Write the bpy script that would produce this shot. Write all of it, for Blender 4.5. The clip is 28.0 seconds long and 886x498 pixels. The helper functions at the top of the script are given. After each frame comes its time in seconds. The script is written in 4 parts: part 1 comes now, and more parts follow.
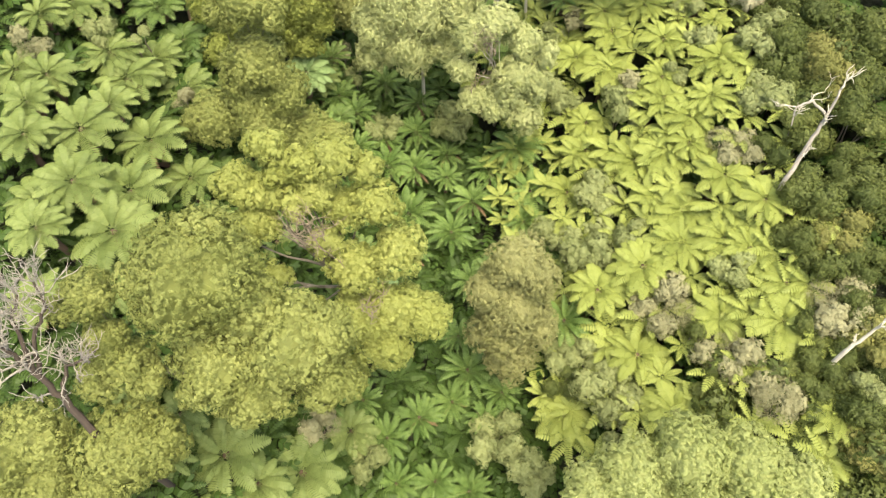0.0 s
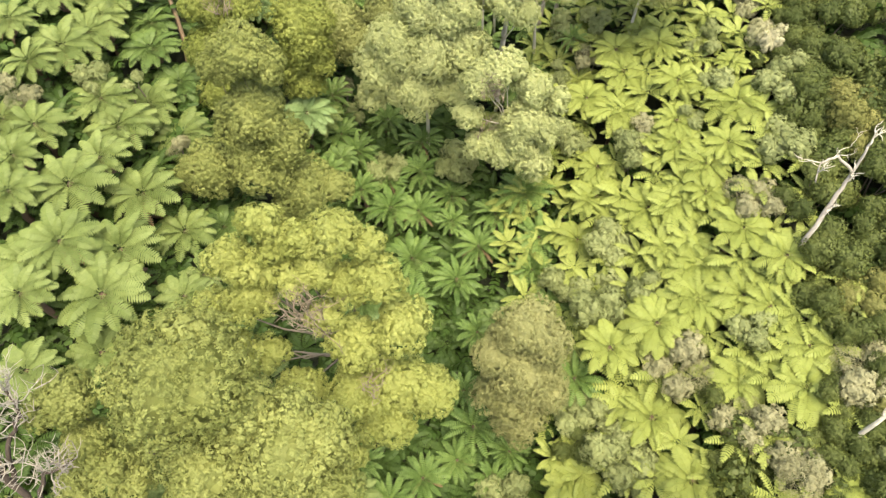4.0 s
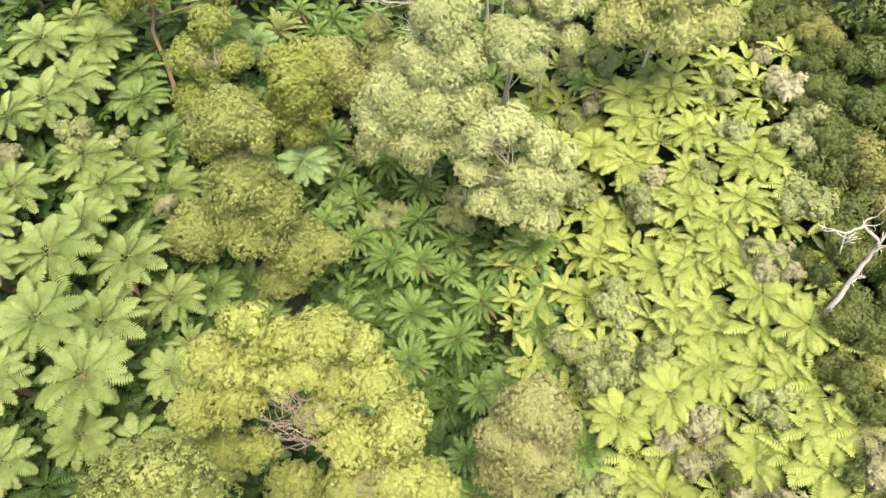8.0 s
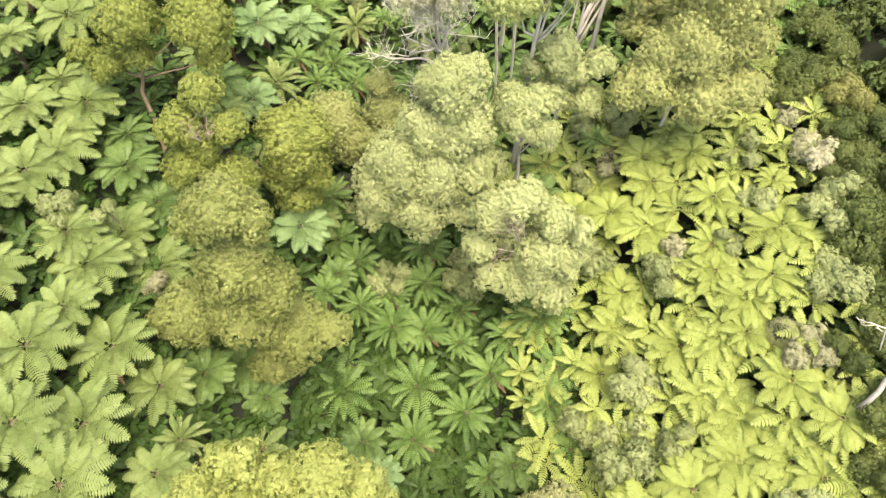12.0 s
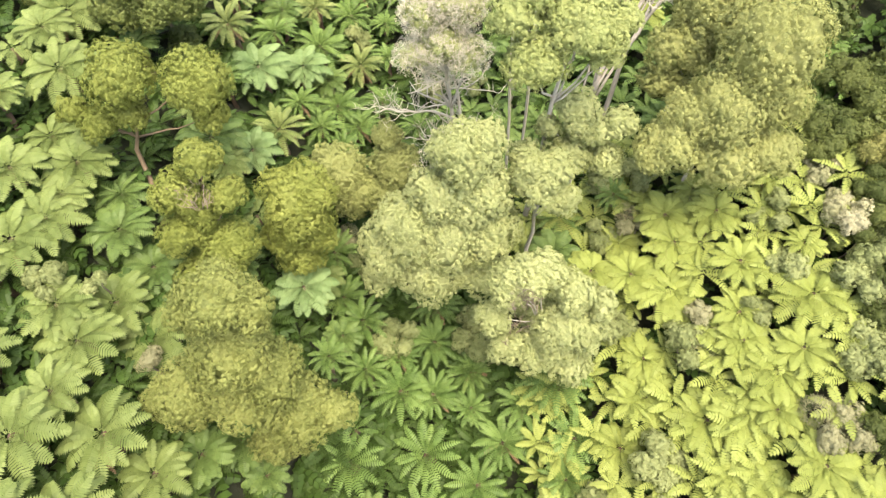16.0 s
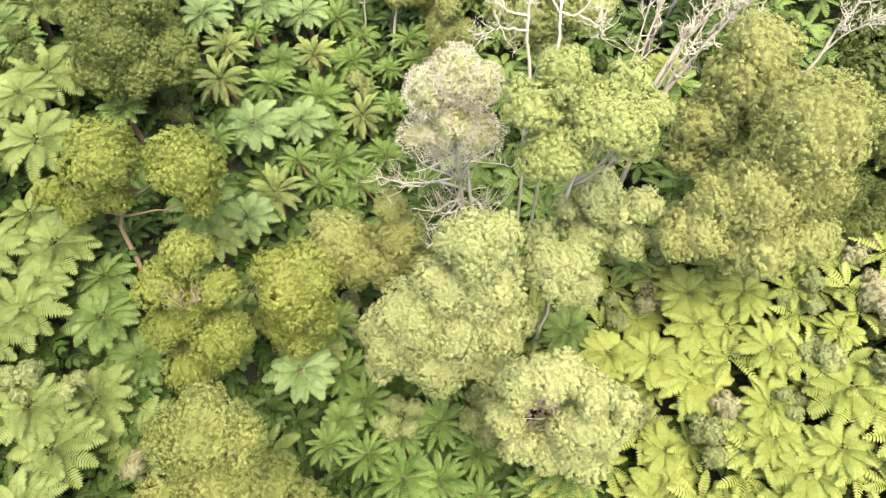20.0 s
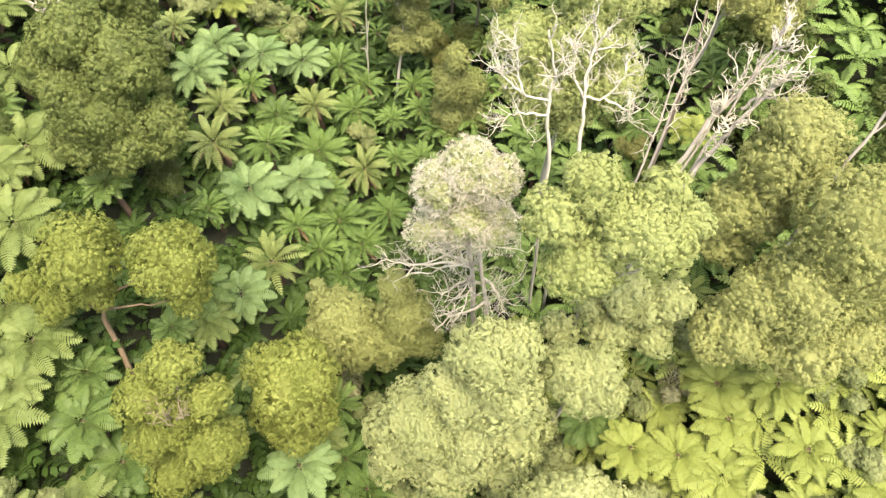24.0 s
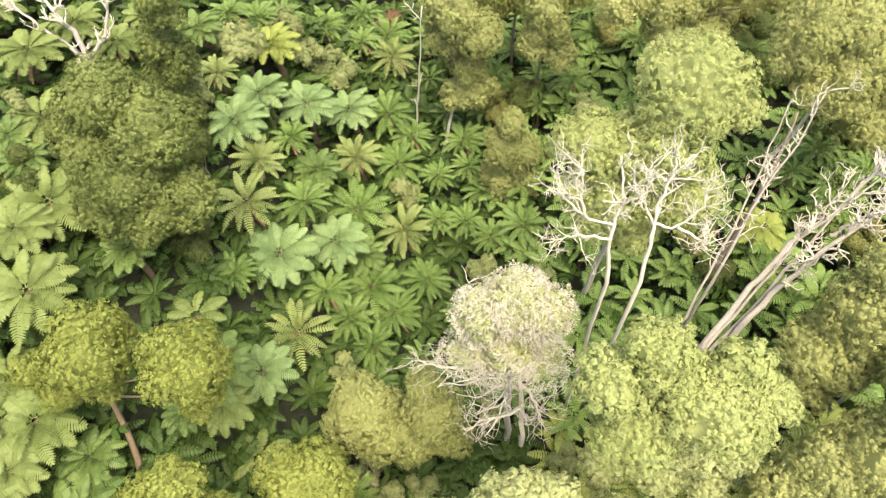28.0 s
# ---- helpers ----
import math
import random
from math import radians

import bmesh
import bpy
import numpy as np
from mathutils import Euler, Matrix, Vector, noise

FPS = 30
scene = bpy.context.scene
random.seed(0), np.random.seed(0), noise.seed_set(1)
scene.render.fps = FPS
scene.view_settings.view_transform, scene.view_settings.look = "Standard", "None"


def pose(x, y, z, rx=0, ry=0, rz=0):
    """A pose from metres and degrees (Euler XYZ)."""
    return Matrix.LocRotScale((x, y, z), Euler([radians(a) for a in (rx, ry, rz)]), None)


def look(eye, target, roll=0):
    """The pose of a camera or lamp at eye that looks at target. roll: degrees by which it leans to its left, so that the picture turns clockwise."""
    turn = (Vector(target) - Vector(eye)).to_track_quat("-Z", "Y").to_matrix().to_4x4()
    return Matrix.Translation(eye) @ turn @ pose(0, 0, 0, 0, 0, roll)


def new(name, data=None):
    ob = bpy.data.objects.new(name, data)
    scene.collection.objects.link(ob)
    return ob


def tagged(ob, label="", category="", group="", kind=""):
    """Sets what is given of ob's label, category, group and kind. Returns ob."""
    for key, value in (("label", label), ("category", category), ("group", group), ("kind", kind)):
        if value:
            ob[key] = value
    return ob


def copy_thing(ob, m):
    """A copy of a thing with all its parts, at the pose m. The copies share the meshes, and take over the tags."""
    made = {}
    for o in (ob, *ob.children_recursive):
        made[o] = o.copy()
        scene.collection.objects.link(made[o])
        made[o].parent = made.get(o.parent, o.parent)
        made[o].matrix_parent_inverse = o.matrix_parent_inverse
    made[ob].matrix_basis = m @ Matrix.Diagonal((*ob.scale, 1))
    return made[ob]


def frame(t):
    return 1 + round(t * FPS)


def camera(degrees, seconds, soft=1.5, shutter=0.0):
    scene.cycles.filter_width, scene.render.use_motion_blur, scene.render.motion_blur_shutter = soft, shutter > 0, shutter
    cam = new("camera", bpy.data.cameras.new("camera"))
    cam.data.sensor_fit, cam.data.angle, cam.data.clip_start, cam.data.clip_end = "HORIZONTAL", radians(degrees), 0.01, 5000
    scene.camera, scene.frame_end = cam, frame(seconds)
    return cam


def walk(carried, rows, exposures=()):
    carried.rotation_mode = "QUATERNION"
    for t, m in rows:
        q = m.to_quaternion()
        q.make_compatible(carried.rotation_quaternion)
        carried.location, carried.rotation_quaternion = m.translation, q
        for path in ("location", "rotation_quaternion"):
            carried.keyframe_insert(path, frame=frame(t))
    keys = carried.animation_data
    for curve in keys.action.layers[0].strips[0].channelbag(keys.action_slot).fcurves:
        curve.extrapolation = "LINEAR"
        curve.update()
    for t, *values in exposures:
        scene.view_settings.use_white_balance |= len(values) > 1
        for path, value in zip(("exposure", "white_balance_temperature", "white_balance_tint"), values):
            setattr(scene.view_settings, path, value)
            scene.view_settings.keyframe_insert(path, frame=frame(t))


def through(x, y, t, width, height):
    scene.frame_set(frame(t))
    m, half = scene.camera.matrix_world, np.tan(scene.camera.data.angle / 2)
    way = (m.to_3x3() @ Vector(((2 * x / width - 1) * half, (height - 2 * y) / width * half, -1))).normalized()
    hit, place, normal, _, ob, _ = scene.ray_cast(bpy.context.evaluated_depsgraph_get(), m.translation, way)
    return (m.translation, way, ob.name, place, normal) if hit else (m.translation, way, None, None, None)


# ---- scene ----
# ---------------------------------------------------------------- camera
cam = camera(65.8, 28.0, soft=1.3)
METRES, EYE, DOWN = 40.0, 52.0, 58.0
ROWS = [
    (0.0, 0.0, 0.0, 0.0, 65.84, -87.39, -5.83),
    (0.5, -0.0109, 0.0057, -0.006, 65.85, -87.38, -5.8),
    (1.0, -0.0223, 0.0108, -0.0128, 65.87, -87.37, -5.78),
    (1.5, -0.0335, 0.0164, -0.019, 65.9, -87.36, -5.73),
    (2.0, -0.0445, 0.0213, -0.025, 65.92, -87.34, -5.69),
    (2.5, -0.0555, 0.0262, -0.031, 65.95, -87.34, -5.63),
    (3.0, -0.0665, 0.0308, -0.0372, 65.97, -87.33, -5.62),
    (3.5, -0.0767, 0.0354, -0.0431, 65.98, -87.3, -5.59),
    (5.5, -0.1259, 0.0577, -0.0687, 66.05, -87.38, -5.57),
    (6.0, -0.1373, 0.0636, -0.0755, 66.06, -87.38, -5.54),
    (6.5, -0.1491, 0.0707, -0.0821, 66.08, -87.36, -5.49),
    (7.0, -0.1616, 0.0777, -0.0893, 66.1, -87.35, -5.45),
    (7.5, -0.1744, 0.0851, -0.0966, 66.12, -87.35, -5.4),
    (8.0, -0.1888, 0.0931, -0.1044, 66.14, -87.41, -5.38),
    (8.5, -0.2032, 0.0993, -0.1139, 66.14, -87.33, -5.37),
    (9.0, -0.2171, 0.1054, -0.1219, 66.15, -87.33, -5.34),
    (9.5, -0.2323, 0.1118, -0.131, 66.17, -87.32, -5.32),
    (10.0, -0.2479, 0.1199, -0.1395, 66.2, -87.33, -5.28),
    (10.5, -0.264, 0.1259, -0.1481, 66.22, -87.3, -5.31),
    (11.0, -0.2796, 0.1311, -0.1567, 66.24, -87.28, -5.34),
    (11.5, -0.2951, 0.1383, -0.1651, 66.26, -87.29, -5.28),
    (12.0, -0.3081, 0.1433, -0.1727, 66.27, -87.27, -5.25),
    (12.5, -0.3217, 0.1489, -0.1807, 66.28, -87.27, -5.2),
    (14.5, -0.3735, 0.1622, -0.2105, 66.33, -87.16, -5.26),
    (15.0, -0.3865, 0.1675, -0.2178, 66.35, -87.18, -5.21),
    (15.5, -0.4004, 0.1725, -0.2255, 66.36, -87.18, -5.18),
    (16.0, -0.4143, 0.1786, -0.2335, 66.36, -87.18, -5.13),
    (16.5, -0.429, 0.1832, -0.2416, 66.36, -87.18, -5.16),
    (17.0, -0.4439, 0.1886, -0.2501, 66.36, -87.19, -5.14),
    (17.5, -0.4589, 0.1946, -0.2585, 66.37, -87.19, -5.1),
    (18.0, -0.4746, 0.2001, -0.268, 66.4, -87.21, -5.13),
    (18.5, -0.4912, 0.2067, -0.2779, 66.41, -87.25, -5.13),
    (19.0, -0.5085, 0.2147, -0.2876, 66.43, -87.28, -5.1),
    (19.5, -0.5265, 0.2219, -0.2975, 66.44, -87.32, -5.11),
    (20.0, -0.5438, 0.23, -0.3073, 66.46, -87.35, -5.08),
    (20.5, -0.5593, 0.2376, -0.3166, 66.46, -87.37, -5.06),
    (21.0, -0.5772, 0.2459, -0.3276, 66.48, -87.41, -5.02),
    (21.5, -0.5941, 0.2536, -0.3378, 66.49, -87.43, -4.99),
    (23.5, -0.6585, 0.2723, -0.3763, 66.57, -87.56, -5.1),
    (24.0, -0.6752, 0.2786, -0.3859, 66.58, -87.62, -5.09),
    (24.5, -0.6918, 0.2854, -0.3955, 66.68, -87.71, -5.0),
    (25.0, -0.709, 0.2922, -0.4054, 66.9, -87.79, -4.91),
    (25.5, -0.7268, 0.299, -0.4156, 67.3, -87.89, -4.68),
    (26.0, -0.744, 0.3052, -0.4253, 68.12, -87.99, -4.22),
    (26.5, -0.7624, 0.312, -0.4358, 68.98, -88.09, -3.73),
    (27.0, -0.7817, 0.3197, -0.4473, 69.84, -88.2, -3.21),
    (27.5, -0.7991, 0.3266, -0.458, 70.64, -88.26, -2.7),
    (28.0, -0.8158, 0.3341, -0.4677, 71.5, -88.34, -2.17),
]
LEAD = pose(0, 0, EYE, 90 - DOWN) @ pose(0, 0, 0, 90 - 87.39, -5.83, 65.84).inverted()
walk(cam, [(t, LEAD @ pose(METRES * x, METRES * y, METRES * z, 90 + pitch, roll, yaw))
           for t, x, y, z, yaw, pitch, roll in ROWS],
     [(0.0, 2.24, 7700, 6), (5.0, 2.25, 7600, 7), (10.0, 2.46, 7350, 10), (20.0, 2.4, 7450, 10), (28.0, 2.35, 7600, 10)])

# ---------------------------------------------------------------- light
world = bpy.data.worlds.new("overcast_sky")
scene.world = world
world.use_nodes = True
wn = world.node_tree.nodes
sky = wn.new("ShaderNodeTexSky")
sky.sky_type, sky.sun_disc = "NISHITA", False
sky.sun_elevation, sky.sun_rotation = radians(74), radians(150)
sky.air_density, sky.dust_density, sky.ozone_density = 1.0, 4.0, 0.6
wn["Background"].inputs["Strength"].default_value = 0.135
world.node_tree.links.new(sky.outputs[0], wn["Background"].inputs["Color"])
sun = new("sun", bpy.data.lights.new("sun", "SUN"))
sun.data.energy, sun.data.angle, sun.data.color = 1.6, radians(38), (1.0, 0.95, 0.84)
sun.matrix_basis = look((26 * math.sin(radians(150)), 26 * math.cos(radians(150)), 90), (0, 0, 0))


# ---------------------------------------------------------------- materials
def nodes_of(name):
    mat = bpy.data.materials.new(name)
    mat.use_nodes = True
    return mat, mat.node_tree.nodes, mat.node_tree.links, mat.node_tree.nodes["Principled BSDF"]


def mix_node(n, l, fac, a, b, blend="MIX"):
    m = n.new("ShaderNodeMix")
    m.data_type, m.blend_type = "RGBA", blend
    for socket, v in ((m.inputs["Factor"], fac), (m.inputs["A"], a), (m.inputs["B"], b)):
        if isinstance(v, (int, float)):
            socket.default_value = v
        elif isinstance(v, tuple):
            socket.default_value = (*v, 1)
        else:
            l.new(v, socket)
    return m.outputs["Result"]


def leafy(name, dark, light, gloss=0.5, through=0.3, patch=0.35):
    """Leaves: two greens mixed leaf by leaf, plant by plant and in wide patches, some light passing through."""
    mat, n, l, p = nodes_of(name)
    geo, info = n.new("ShaderNodeNewGeometry"), n.new("ShaderNodeObjectInfo")
    noise_tex = n.new("ShaderNodeTexNoise")
    noise_tex.inputs["Scale"].default_value, noise_tex.inputs["Detail"].default_value = patch, 3
    l.new(geo.outputs["Position"], noise_tex.inputs["Vector"])
    mean = n.new("ShaderNodeMath")
    mean.operation = "MULTIPLY_ADD"
    l.new(geo.outputs["Random Per Island"], mean.inputs[0])
    mean.inputs[1].default_value = 0.18
    half = n.new("ShaderNodeMath")
    half.operation = "MULTIPLY_ADD"
    l.new(info.outputs["Random"], half.inputs[0])
    half.inputs[1].default_value, half.inputs[2].default_value = 0.32, 0.0
    l.new(half.outputs[0], mean.inputs[2])
    add = n.new("ShaderNodeMath")
    add.operation, add.use_clamp = "ADD", True
    l.new(mean.outputs[0], add.inputs[0])
    ramp = n.new("ShaderNodeMapRange")
    ramp.inputs["From Min"].default_value, ramp.inputs["From Max"].default_value = 0.3, 0.7
    ramp.inputs["To Min"].default_value, ramp.inputs["To Max"].default_value = 0.05, 0.47
    l.new(noise_tex.outputs["Fac"], ramp.inputs["Value"])
    l.new(ramp.outputs["Result"], add.inputs[1])
    grain = n.new("ShaderNodeTexNoise")
    grain.inputs["Scale"].default_value, grain.inputs["Detail"].default_value = 7.0, 4
    l.new(geo.outputs["Position"], grain.inputs["Vector"])
    shift = n.new("ShaderNodeMath")
    shift.operation, shift.use_clamp = "MULTIPLY_ADD", True
    l.new(grain.outputs["Fac"], shift.inputs[0])
    shift.inputs[1].default_value = 0.28
    low = n.new("ShaderNodeMath")
    low.operation, low.inputs[1].default_value = "SUBTRACT", 0.14
    l.new(add.outputs[0], low.inputs[0])
    l.new(low.outputs[0], shift.inputs[2])
    colour = mix_node(n, l, shift.outputs[0], dark, light)
    bump = n.new("ShaderNodeBump")
    bump.inputs["Strength"].default_value, bump.inputs["Distance"].default_value = 0.3, 0.06
    l.new(grain.outputs["Fac"], bump.inputs["Height"])
    l.new(bump.outputs[0], p.inputs["Normal"])
    l.new(colour, p.inputs["Base Color"])
    p.inputs["Roughness"].default_value, p.inputs["Specular IOR Level"].default_value = gloss, 0.13
    tr, mx = n.new("ShaderNodeBsdfTranslucent"), n.new("ShaderNodeMixShader")
    l.new(colour, tr.inputs["Color"])
    mx.inputs[0].default_value = through
    l.new(p.outputs[0], mx.inputs[1])
    l.new(tr.outputs[0], mx.inputs[2])
    l.new(mx.outputs[0], n["Material Output"].inputs["Surface"])
    return mat


def woody(name, dark, light, scale=6.0, rough=0.9, stretch=0.15):
    """Bark: streaks along the stem, blotches and a rough relief."""
    mat, n, l, p = nodes_of(name)
    co, mp = n.new("ShaderNodeNewGeometry"), n.new("ShaderNodeMapping")
    mp.inputs["Scale"].default_value = (1, 1, stretch)
    l.new(co.outputs["Position"], mp.inputs["Vector"])
    a, b = n.new("ShaderNodeTexNoise"), n.new("ShaderNodeTexNoise")
    a.inputs["Scale"].default_value, a.inputs["Detail"].default_value = scale, 6
    b.inputs["Scale"].default_value = 0.8
    l.new(mp.outputs[0], a.inputs["Vector"])
    l.new(co.outputs["Position"], b.inputs["Vector"])
    streak = mix_node(n, l, a.outputs["Fac"], dark, light)
    colour = mix_node(n, l, b.outputs["Fac"], streak, mix_node(n, l, 0.5, streak, light))
    l.new(colour, p.inputs["Base Color"])
    p.inputs["Roughness"].default_value = rough
    bump = n.new("ShaderNodeBump")
    bump.inputs["Strength"].default_value, bump.inputs["Distance"].default_value = 0.6, 0.05
    l.new(a.outputs["Fac"], bump.inputs["Height"])
    l.new(bump.outputs[0], p.inputs["Normal"])
    return mat


M_FERN_PALE = leafy("fern_pale_green", (0.072, 0.105, 0.028), (0.176, 0.221, 0.075), 0.5, 0.24)
M_FERN_YELLOW = leafy("fern_yellow_green", (0.149, 0.184, 0.043), (0.223, 0.264, 0.072), 0.55, 0.26)
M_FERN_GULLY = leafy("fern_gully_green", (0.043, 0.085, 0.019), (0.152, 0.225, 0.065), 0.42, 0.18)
M_FERN_SOFT = leafy("fern_soft_pale_green", (0.072, 0.126, 0.044), (0.186, 0.26, 0.109), 0.5, 0.22)
M_FERN_OLIVE = leafy("fern_olive_green", (0.08, 0.115, 0.032), (0.205, 0.245, 0.09), 0.45, 0.18)
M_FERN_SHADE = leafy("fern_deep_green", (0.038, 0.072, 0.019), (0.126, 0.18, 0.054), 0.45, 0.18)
M_FERN_LOWER = leafy("fern_shaded_yellow_green", (0.125, 0.157, 0.036), (0.222, 0.262, 0.074), 0.5, 0.18)
# lower ferns in the gaps: the shade between crowns is in this green
M_FERN_GAP_SHADE = leafy("fern_gap_shade_green", (0.021, 0.044, 0.01), (0.072, 0.115, 0.029), 0.5, 0.2)
M_FERN_DEAD = leafy("fern_dead_brown", (0.09, 0.06, 0.035), (0.2, 0.14, 0.075), 0.8, 0.1)
# ground ferns: green taken almost to black for the shade under the crowns
M_UNDER_SHADE = leafy("undergrowth_shaded_green", (0.013, 0.032, 0.007), (0.046, 0.083, 0.018), 0.5, 0.2)
LEAF = {
    "bright": leafy("leaf_bright_yellow_green", (0.235, 0.275, 0.096), (0.33, 0.37, 0.155), 0.6, 0.42, 0.5),
    "lime": leafy("leaf_lime_green", (0.175, 0.202, 0.05), (0.32, 0.35, 0.115), 0.55, 0.38, 0.5),
    "olive": leafy("leaf_olive_green", (0.095, 0.115, 0.03), (0.24, 0.265, 0.088), 0.55, 0.28, 0.5),
    "olivedark": leafy("leaf_brownish_olive", (0.2, 0.217, 0.074), (0.31, 0.33, 0.132), 0.6, 0.36, 0.5),
    "gold": leafy("leaf_golden_green", (0.103, 0.13, 0.026), (0.222, 0.25, 0.068), 0.55, 0.28, 0.5),
    "pale": leafy("leaf_pale_green", (0.27, 0.305, 0.132), (0.372, 0.404, 0.192), 0.6, 0.42, 0.5),
    "khaki": leafy("leaf_khaki_green", (0.13, 0.15, 0.05), (0.285, 0.31, 0.12), 0.6, 0.28, 0.5),
    "greyish": leafy("leaf_greyish_green", (0.14, 0.15, 0.055), (0.265, 0.27, 0.12), 0.6, 0.28, 0.5),
    "silver": leafy("leaf_dry_silver", (0.31, 0.29, 0.215), (0.57, 0.54, 0.44), 0.7, 0.23, 0.7),
    "darkleaf": leafy("leaf_dark_green", (0.043, 0.061, 0.016), (0.152, 0.184, 0.056), 0.45, 0.23, 0.5),
    "greybush": leafy("leaf_sage_grey", (0.11, 0.135, 0.05), (0.27, 0.305, 0.135), 0.6, 0.28, 0.5),
    "darkbush": leafy("leaf_shrub_green", (0.03, 0.048, 0.013), (0.105, 0.125, 0.036), 0.5, 0.23, 0.3),
    "olivebush": leafy("leaf_olive_shrub", (0.10, 0.11, 0.03), (0.215, 0.215, 0.075), 0.55, 0.28, 0.5),
    "dryshrub": leafy("leaf_dry_grey", (0.13, 0.135, 0.07), (0.29, 0.285, 0.165), 0.7, 0.2, 0.7),
    "brownbush": leafy("leaf_dead_brown", (0.07, 0.045, 0.025), (0.2, 0.13, 0.07), 0.8, 0.15, 0.8),
    "flower": leafy("leaf_flowering_cream", (0.18, 0.195, 0.09), (0.38, 0.36, 0.24), 0.7, 0.23, 0.9),
}
M_BARK = woody("bark_grey_brown", (0.06, 0.048, 0.036), (0.17, 0.145, 0.115))
M_BARK_RED = woody("bark_reddish_brown", (0.06, 0.044, 0.028), (0.17, 0.12, 0.072))
M_BARK_PALE = woody("bark_pale_smooth", (0.22, 0.20, 0.165), (0.46, 0.43, 0.37), 4.0, 0.7)
M_BARK_BROWN = woody("bark_weathered_brown", (0.012, 0.009, 0.007), (0.05, 0.036, 0.027), 8.0, 0.95)
M_DEAD_GREY = woody("dead_wood_grey", (0.1, 0.09, 0.075), (0.3, 0.28, 0.245), 8.0, 0.9)
M_DEAD = woody("dead_wood_bleached", (0.2, 0.18, 0.14), (0.53, 0.5, 0.42), 8.0, 0.85)
M_TWIG = woody("bare_twig_brown", (0.08, 0.06, 0.042), (0.27, 0.22, 0.165), 10.0, 0.9)
M_FIBRE = woody("fern_trunk_fibre", (0.03, 0.02, 0.014), (0.10, 0.065, 0.04), 12.0, 1.0, 0.6)

M_GROUND, gn, gl, gp = nodes_of("forest_litter_shaded")
g1, g2 = gn.new("ShaderNodeTexNoise"), gn.new("ShaderNodeTexNoise")
g1.inputs["Scale"].default_value, g1.inputs["Detail"].default_value, g2.inputs["Scale"].default_value = 9.0, 8, 0.4
gpos = gn.new("ShaderNodeNewGeometry")
gl.new(gpos.outputs["Position"], g1.inputs["Vector"])
gl.new(gpos.outputs["Position"], g2.inputs["Vector"])
# litter and soil tones, nearly black: the canopy's shade is painted in
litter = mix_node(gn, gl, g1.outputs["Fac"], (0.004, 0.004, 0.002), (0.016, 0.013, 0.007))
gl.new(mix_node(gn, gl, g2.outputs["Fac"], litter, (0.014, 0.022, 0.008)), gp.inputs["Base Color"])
gp.inputs["Roughness"].default_value = 1.0
gb = gn.new("ShaderNodeBump")
gb.inputs["Distance"].default_value = 0.08
gl.new(g1.outputs["Fac"], gb.inputs["Height"])
gl.new(gb.outputs[0], gp.inputs["Normal"])


# ---------------------------------------------------------------- the lie of the land
def soft(v, w):
    return w * np.logaddexp(0, v / w)


def canopy(x, y):
    """Height of the fern crowns: a gully that climbs ahead, with a steep flank on one side and a gentler one on the other."""
    y = np.clip(y, -40, 120)
    u = np.clip(x - (2.418 - 0.136 * y), -60, 60)
    left = 1.362 * (soft(-u - 5.533, 2.0) - 0.75 * soft(-u - 14.278, 2.5))
    right = 0.522 * (soft(u - 3.324, 2.0) - 0.5 * soft(u - 20.706, 2.5))
    return -0.462 + 0.12 * y + left + right


def ground_z(x, y):
    return canopy(x, y) - 4.2 + 0.5 * np.sin(x * 0.55 + 1.3 * np.sin(y * 0.31)) * np.cos(y * 0.47)


# ---------------------------------------------------------------- mesh helpers
def mesh_of(name, verts, faces, material, smooth=False):
    me = bpy.data.meshes.new(name)
    me.from_pydata([tuple(v) for v in verts], [], faces)
    me.materials.append(material)
    if smooth:
        me.polygons.foreach_set("use_smooth", [True] * len(me.polygons))
    return me


def child(name, me, parent, m=None, material=None, label=""):
    ob = new(name, me)
    ob.parent = parent
    if m is not None:
        ob.matrix_basis = m
    if material is not None:
        ob.material_slots[0].link, ob.material_slots[0].material = "OBJECT", material
    if label:
        ob["label"] = label
    return ob


def tube(points, radii, sides=7, rng=None, rough=0.0):
    """A tapered, slightly knobbly stem along the points."""
    verts, faces = [], []
    pts = [Vector(p) for p in points]
    for i, p in enumerate(pts):
        d = (pts[min(i + 1, len(pts) - 1)] - pts[max(i - 1, 0)]).normalized()
        a = d.orthogonal().normalized() if i == 0 else (a - d * a.dot(d)).normalized()
        b = d.cross(a)
        for k in range(sides):
            r = radii[i] * (1 + (rng.uniform(-rough, rough) if rng else 0))
            verts.append(p + (a * math.cos(k * math.tau / sides) + b * math.sin(k * math.tau / sides)) * r)
    for i in range(len(pts) - 1):
        for k in range(sides):
            k2 = (k + 1) % sides
            faces.append((i * sides + k, i * sides + k2, (i + 1) * sides + k2, (i + 1) * sides + k))
    faces.append(tuple(range(sides - 1, -1, -1)))
    faces.append(tuple((len(pts) - 1) * sides + k for k in range(sides)))
    return verts, faces


def bent(a, b, sag, n, rng, wild=0.1):
    """Points on a bowed line from a to b."""
    a, b = Vector(a), Vector(b)
    far = (b - a).length
    out = []
    for i in range(n + 1):
        s = i / n
        p = a.lerp(b, s) + Vector((0, 0, sag * far * math.sin(s * math.pi)))
        if 0 < i < n:
            p += Vector((rng.uniform(-1, 1), rng.uniform(-1, 1), rng.uniform(-1, 1))) * wild * far / n
        out.append(p)
    return out


